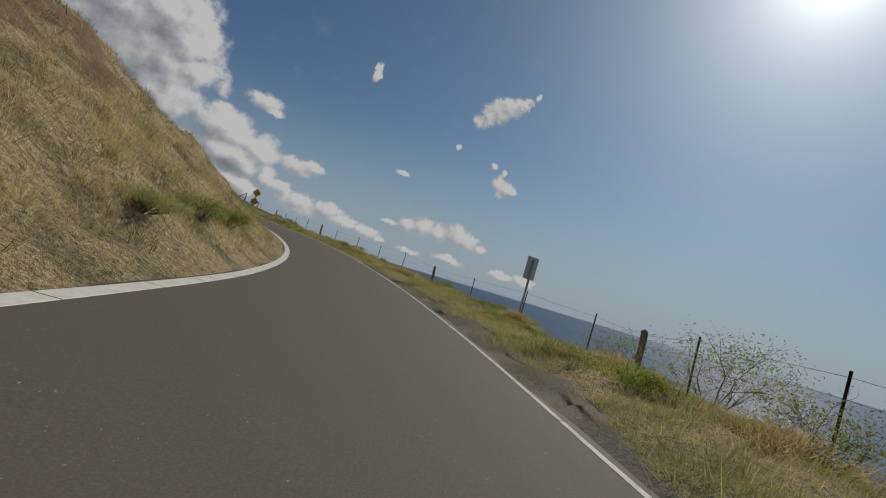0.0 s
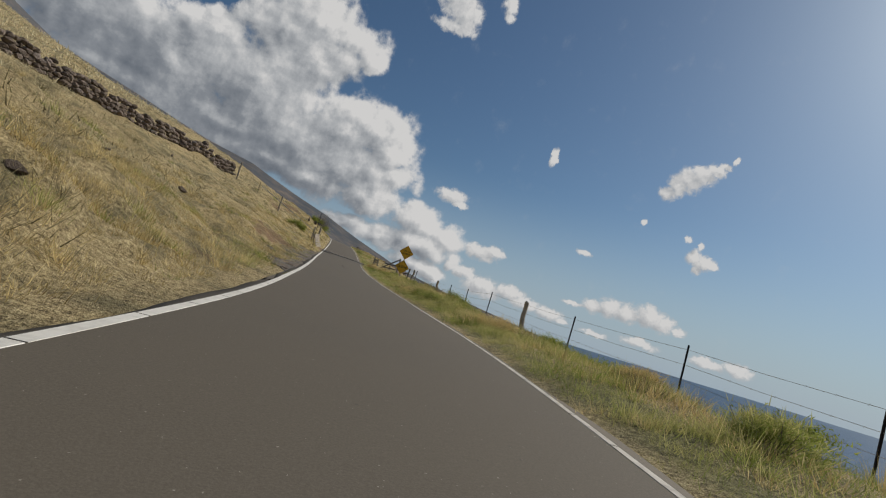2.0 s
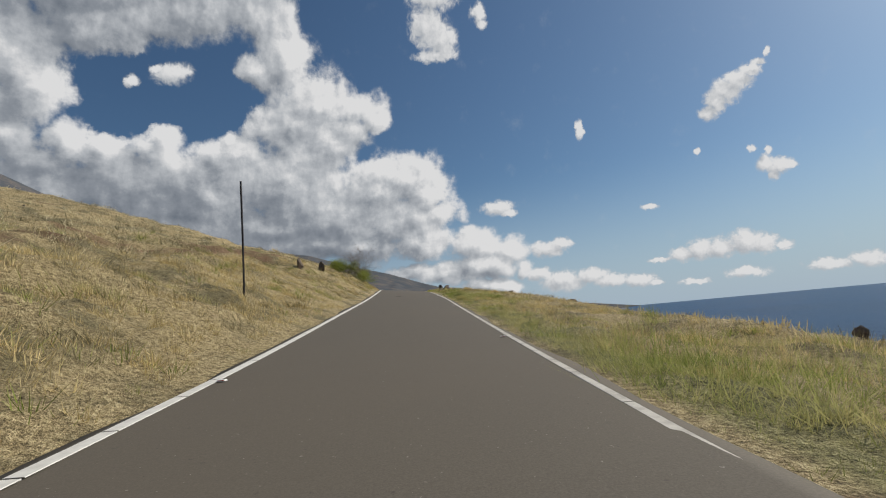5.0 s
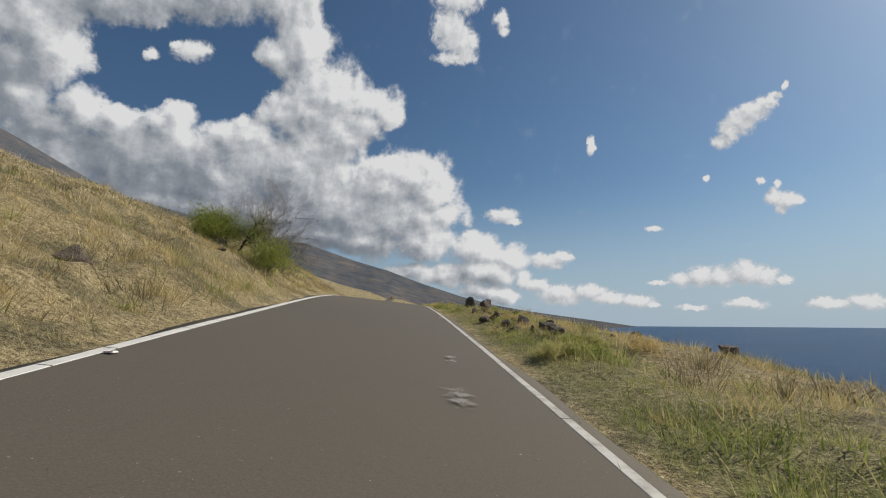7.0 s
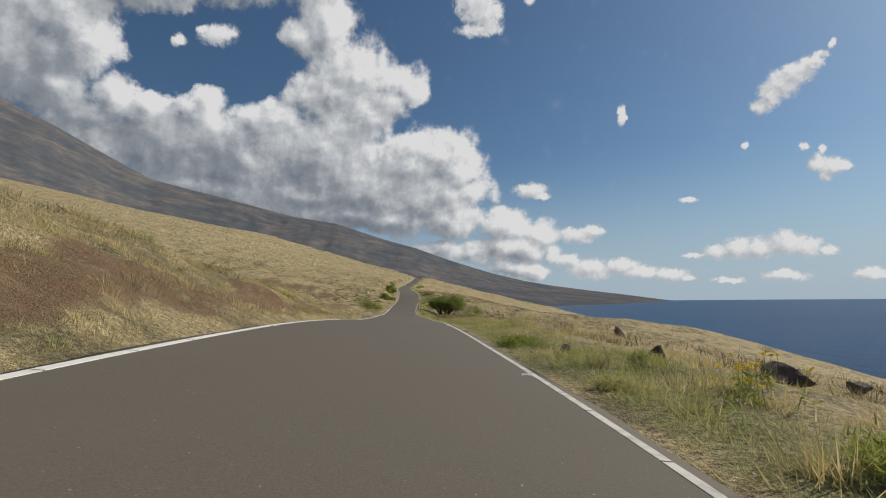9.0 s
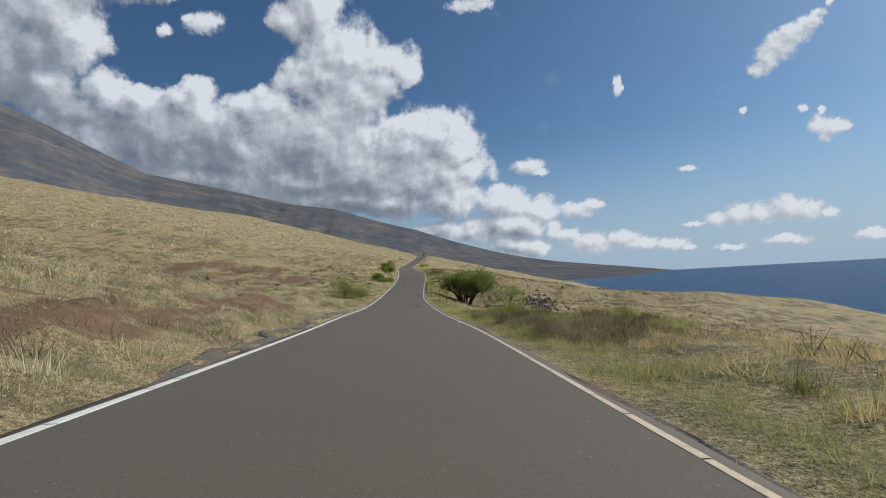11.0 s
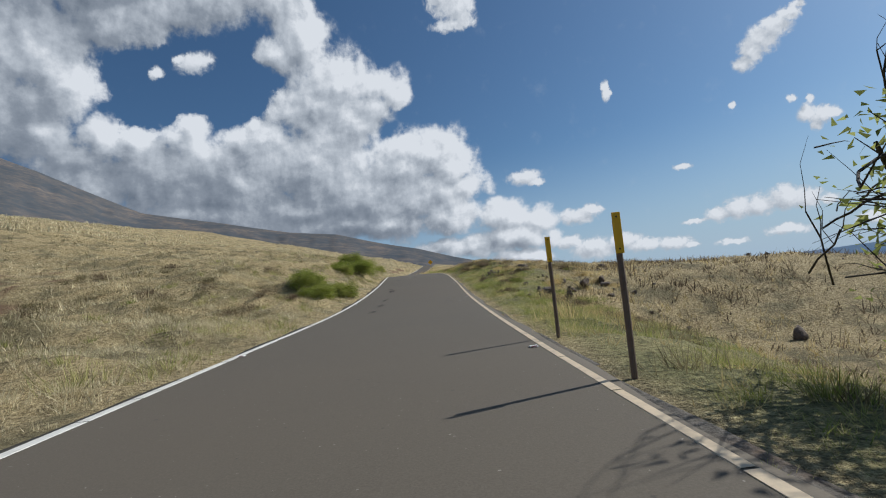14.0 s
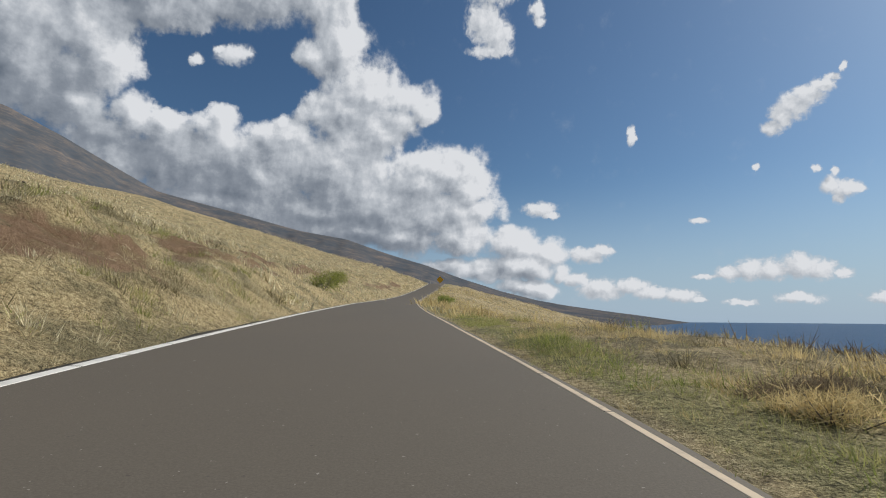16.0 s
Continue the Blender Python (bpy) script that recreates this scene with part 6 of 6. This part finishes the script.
    weeds = {"leaf": 0.048, "slim": 0.15}
    for k in range(56):
        s = 1.0 + 60 * (k + rng.random()) / 56
        green = k % 4 < 2
        mound(s, rng.uniform(2.9, 5.4) - (0.7 if s > 40 else 0), rng.uniform(0.15, 0.34), rng.uniform(0.4, 0.8), 300 + k, (SHRUB_LEAF, GREEN_GRASS, DRY_GRASS, GREEN_GRASS)[k % 4],
              "leafy green weeds by the fence" if green else "straw-coloured rank brush by the fence", "scrub along the fence", 2300, **(weeds if green else {}))
    for k, (s, lat, h, w) in enumerate(((44.6, 2.9, 0.30, 0.8), (45.6, 2.7, 0.36, 0.7), (46.6, 2.9, 0.42, 0.8), (47.6, 3.2, 0.42, 0.8), (43.8, 3.3, 0.34, 0.8), (45.2, 3.5, 0.40, 0.8), (42.8, 2.8, 0.28, 0.7), (48.6, 3.5, 0.45, 0.7))):
        mound(s, lat, h, w, 360 + k, (GREEN_GRASS, DRY_GRASS, GREEN_GRASS, GREY_GRASS)[k % 4], "tall green and tan brush close by the road", "brush by the road", 4200)
    for k, (s, lat, h, w) in enumerate(((8.2, -2.7, 0.36, 0.5), (9.8, -2.75, 0.34, 0.5), (12.0, -2.9, 0.26, 0.45), (6.0, -2.75, 0.22, 0.45))):
        mound(s, lat, h, w, 370 + k, GREEN_GRASS, "green brush on the dry roadside bank", "brush on the bank", 4200, 0.055, 0.06)
    for k in range(30):
        t = (k + rng.random()) / 30
        mound(142.2 + 8.0 * t, rng.uniform(2.2, 4.4), rng.uniform(0.16, 0.32), rng.uniform(0.35, 0.6), 400 + k, (BROWN_BRUSH, GREEN_GRASS, GREY_GRASS, BROWN_BRUSH, GREEN_GRASS, DRY_GRASS)[k % 6], "dense dry brush of brown and green on the verge", "dry brush by the road", 2900, 0.075)
    for k in range(20):
        mound(rng.uniform(60.5, 70), rng.uniform(1.9, 5.2) + (0.5 if k % 5 == 0 else 0), rng.uniform(0.26, 0.46), rng.uniform(0.35, 0.6), 680 + k, (DRY_GRASS, GREEN_GRASS, DRY_GRASS)[k % 3], "yellowing rank grass beside the cattle grid", "grass by the cattle grid", 2200, 0.10, 0.05)
    for k in range(18):
        mound(rng.uniform(152.5, 161), rng.uniform(2.3, 4.6), rng.uniform(0.12, 0.24), rng.uniform(0.3, 0.5), 720 + k, (GREEN_GRASS, GREY_GRASS, GREEN_GRASS)[k % 3], "low green brush on the verge", "green brush by the road", 2200, 0.075)
    mound(152.0, 3.6, 0.6, 0.55, 399, SHRUB_LEAF, "small leafy green bush on the verge", "scattered shrubs", 4200, **weeds)
    for k in range(34):
        t = (k + rng.random()) / 34
        mound(203.2 + 14.0 * t, rng.uniform(2.3, 3.9), rng.uniform(0.17, 0.29), rng.uniform(0.4, 0.6), 440 + k, (BROWN_BRUSH, GREY_GRASS, DRY_GRASS, BROWN_BRUSH, GREEN_GRASS)[k % 5], "dense dry brown brush on the verge", "dry brush by the road", 2400, 0.075)
    for k in range(60):
        mound(rng.uniform(186, 203.5), rng.uniform(1.8, 5.8), rng.uniform(0.10, 0.20), rng.uniform(0.2, 0.4), 480 + k, (GREEN_GRASS, GREY_GRASS, BROWN_BRUSH, DRY_GRASS)[k % 4], "low dry scrub tuft among the rocks", "scrub among the rocks", 1100, 0.07)
    for k in range(44):
        mound(rng.uniform(84, 120), rng.uniform(1.5, 3.8), rng.uniform(0.10, 0.20), rng.uniform(0.2, 0.4), 560 + k, (SHRUB_LEAF, GREEN_GRASS, DRY_GRASS, GREEN_GRASS)[k % 4], "low green weeds between the boulders", "weeds among the boulders", 1300, 0.055, 0.07)
    for k in range(40):
        mound(rng.uniform(184, 200), -rng.uniform(4.0, 14), rng.uniform(0.15, 0.3), rng.uniform(0.25, 0.5), 620 + k, (BROWN_BRUSH, GREY_GRASS)[k % 2], "dark low scrub on the dry slope", "scrub on the slope", 700, 0.10)
    # yellow wild flowers
    rng = np.random.default_rng(77)
    for k, (s, lat) in enumerate(((115.7, 2.75), (116.2, 3.2))):
        w = on_ground(s, lat)
        root = thing("wild_flower", w, 0, "clump of small yellow wild flowers in green leaves", "flower", "yellow wild flowers")
        n = 14
        base = np.c_[rng.normal(size=(n, 2)) * 0.10, np.zeros(n)]
        tip = base + np.c_[rng.normal(size=(n, 2)) * 0.07, rng.uniform(0.16, 0.34, n)]
        v, f = tubes([(np.array([a, (a + b) / 2, b]), np.array([0.004, 0.003, 0.002])) for a, b in zip(base, tip)], 3)
        under(raw("stalk", v, f, GREEN_GRASS), root)
        v, f = leaf_mesh(np.repeat(tip, 6, axis=0), 0.032, rng)
        under(raw("bloom", v, f, FLOWER), root)
        v, f = leaf_mesh(np.repeat((base * 2 + tip) / 3, 5, axis=0) + rng.normal(size=(n * 5, 3)) * 0.03, 0.05, rng)
        under(raw("foliage", v, f, SHRUB_LEAF), root)


build_plants()


# ---- grass ----
def blades(name, spots, per, height, width, mat, label, rng, spread=0.10, lean=0.85, category="grass", bent=True):
    """Tufts of bent blades as one mesh. spots: tuft places x, y with a size for each."""
    x, y, size = spots
    n = len(x) * per
    bx, by, bs = np.repeat(x, per), np.repeat(y, per), np.repeat(size, per)
    ang = rng.uniform(0, 2 * np.pi, n)
    r = np.abs(rng.normal(size=n)) * spread * bs
    bx, by = bx + np.cos(ang) * r, by + np.sin(ang) * r
    bz = ground(bx, by) - 0.02
    h = height * np.minimum(bs, 1.5) * rng.uniform(0.45, 1.2, n)
    out = lean * rng.uniform(0.1, 1.2, n)
    a2 = ang + rng.normal(size=n) * 0.7
    dx, dy = np.cos(a2) * out, np.sin(a2) * out
    side = rng.uniform(0, 2 * np.pi, n)
    w = width * rng.uniform(0.6, 1.3, n) * np.sqrt(bs)
    wx, wy = np.cos(side) * w / 2, np.sin(side) * w / 2
    root = np.stack([bx, by, bz], 1)
    mid = root + np.stack([dx * h * 0.4, dy * h * 0.4, h * 0.6], 1)
    tip = root + np.stack([dx * h, dy * h, h * (1 - 0.25 * out)], 1)
    wv = np.stack([wx, wy, np.zeros(n)], 1)
    if not bent:
        verts = np.stack([root - wv, root + wv, tip], 1).reshape(-1, 3)
        return tagged(raw(name, verts, np.arange(n * 3).reshape(n, 3), mat), label, category, kind="stuff")
    verts = np.stack([root, mid + wv, tip, mid - wv], 1).reshape(-1, 3)
    return tagged(raw(name, verts, np.arange(n * 4).reshape(n, 4), mat), label, category, kind="stuff")


def scatter(rng, n, s0, s1, d0, d1, side, power=1.0, thin=0.35, seed=0, cell=1.6, green=0):
    """Tuft places in a band beside the road, thinned in patches."""
    y = rng.uniform(s0, s1, n)
    d = d0 + (d1 - d0) * rng.random(n) ** power
    c = 4 if side < 0 else 5
    skirt = LEFT_SKIRT if side < 0 else RIGHT_SKIRT
    x = road_at(y, 0) + side * (road_at(y, c) + skirt + d) / np.cos(np.interp(y, ROAD[:, 1], np.arctan2(TAN[:, 0], TAN[:, 1])))
    patch = value_noise(x / cell, y / cell, 20 + seed) + 0.5 * value_noise(x / (cell * 3), y / (cell * 3), 30 + seed)
    keep = (patch > -1 + thin * 2 * rng.random(n)) & (rng.random(n) > bare_earth(x, y) * 0.85)
    if green:      # keep to the lush strip, or to the rest
        g = lush(x, y)
        keep &= rng.random(n) < (0.12 + 0.88 * g if green > 0 else 1 - 0.75 * g)
    skirt_bare = (side < 0) & (y > 18) & (y < 42) & (d < 0.34)
    off_grid = ~skirt_bare & ~((y > 64.0) & (y < 67.2) & (d < 0.25))
    size = np.exp(rng.normal(size=n) * 0.30) * np.clip(0.85 + 0.45 * patch, 0.35, 1.6)
    size = size * np.clip(0.45 + d * 0.9, 0.45, 1)
    k = keep & off_grid
    return x[k], y[k], size[k]


def build_grass():
    rng = np.random.default_rng(12)
    # verge on the sea side: green by the asphalt, straw behind
    blades("verge_grass", scatter(rng, 30000, -3, 226, -0.05, 2.6, 1, 1.4, 0.10, 1, 1.0, 1), 22, 0.13, 0.0068, GREEN_GRASS, "green and yellowing verge grass along the asphalt", rng, 0.10, 1.1, bent=False)
    blades("dry_verge_grass", scatter(rng, 13500, -3, 226, 0.02, 4.6, 1, 0.9, 0.45, 2, 0.9, -1), 22, 0.145, 0.0075, DRY_GRASS, "dry straw tussocks among the green verge", rng, 0.09, 1.0, bent=False)
    blades("fence_grass", scatter(rng, 6500, 0, 72, 0.15, 4.4, 1, 1.1, 0.4, 3, 1.1), 18, 0.25, 0.006, GREEN_GRASS, "tall rank yellowing grass along the fence", rng, 0.13, 1.1, bent=False)
    for a, b, name in ((139.5, 152, "rank_brush_grass"), (203, 212.5, "mound_brush_grass")):
        blades(name, scatter(rng, 620, a, b, 1.0, 2.8, 1, 1.0, 0.5, 21, 0.8), 40, 0.20, 0.008, GREY_GRASS, "tall brown rank grass tangled with brush", rng, 0.15, 1.1)
    # bank on the hill side
    blades("pale_bank_grass", scatter(rng, 7800, 134, 228, 0.05, 4.6, -1, 0.9, 0.40, 24, 0.7), 33, 0.125, 0.0075, PALE_GRASS, "pale straw tussocks thick on the roadside bank", rng, 0.085, 0.95, bent=False)
    blades("bank_grass", scatter(rng, 11700, -3, 134, 0.05, 4.6, -1, 0.9, 0.40, 4, 0.7), 24, 0.14, 0.0085, DRY_GRASS, "dry straw tussocks thick on the roadside bank", rng, 0.085, 0.95, bent=False)
    blades("dead_bank_grass", scatter(rng, 7000, -3, 228, 0.3, 7, -1, 0.9, 0.7, 5, 0.7), 18, 0.14, 0.008, GREY_GRASS, "grey dead tussocks on the roadside bank", rng, 0.09, 0.95, bent=False)
    blades("low_bank_greens", scatter(rng, 1800, -3, 228, 0.05, 3.4, -1, 1.2, 0.8, 6), 20, 0.16, 0.009, GREEN_GRASS, "sparse green grass at the foot of the bank", rng, bent=False)
    # big round tussocks that stand out of the mat
    for k, (mat, name, word) in enumerate(((DRY_GRASS, "golden_tussocks", "round golden tussocks"), (GREY_GRASS, "grey_tussocks", "round grey dead tussocks"), (GREEN_GRASS, "greenish_tussocks", "round yellow-green tussocks"))):
        for a, b, side, n in ((-3, 134, -1, 620), (134, 228, -1, 420), (0, 228, 1, 420)):
            kind = PALE_GRASS if mat is DRY_GRASS and a > 100 else mat
            blades(name, scatter(rng, n, a, b, 0.5, 8 if side < 0 else 4.5, side, 1.2, 0.5, 60 + k, 0.9), 85, 0.21, 0.0085, kind, word + " on the dry ground beside the road", rng, 0.15, 0.75, bent=False)
    # slopes further off
    blades("slope_grass", scatter(rng, 20000, -5, 250, 4, 26, -1, 1.4, 0.3, 7, 2), 7, 0.17, 0.022, PALE_GRASS, "dry grass covering the hillside", rng, 0.2, bent=False)
    blades("slope_tussocks", scatter(rng, 15000, -5, 260, 4, 40, -1, 1.4, 0.85, 8, 1.2), 9, 0.20, 0.024, GREY_GRASS, "grey tussocks scattered on the hillside", rng, 0.28, 1.0, bent=False)
    blades("seaward_grass", scatter(rng, 18000, 40, 260, 4, 28, 1, 1.3, 0.35, 9, 2), 8, 0.16, 0.022, DRY_GRASS, "dry grass on the slope above the sea", rng, 0.2, bent=False)
    blades("seaward_tussocks", scatter(rng, 11000, 90, 240, 2.5, 34, 1, 1.1, 0.95, 10, 1.1), 12, 0.24, 0.020, BROWN_BRUSH, "grey tussocks and scrub on the slope above the sea", rng, 0.24, 1.0, bent=False)
    blades("slope_scrub", scatter(rng, 7000, 158, 226, 4.5, 30, 1, 1.0, 0.6, 14, 0.8), 9, 0.20, 0.030, BROWN_BRUSH, "dark dry scrub dotted over the slope above the sea", rng, 0.16, 0.9, bent=False)
    blades("far_slope_grass", scatter(rng, 16000, 225, 420, 0.3, 40, -1, 1.4, 0.3, 11, 5), 4, 0.40, 0.07, PALE_GRASS, "dry grass on the far hillside", rng, 0.4, bent=False)
    blades("far_seaward_grass", scatter(rng, 12000, 225, 420, 0.3, 45, 1, 1.4, 0.3, 12, 5), 4, 0.38, 0.07, DRY_GRASS, "dry grass on the far seaward slope", rng, 0.4, bent=False)
    blades("upper_slope_grass", scatter(rng, 12000, 0, 300, 24, 90, -1, 1.0, 0.3, 13, 6), 5, 0.5, 0.14, PALE_GRASS, "dry grass high on the hillside", rng, 0.5, bent=False)


build_grass()
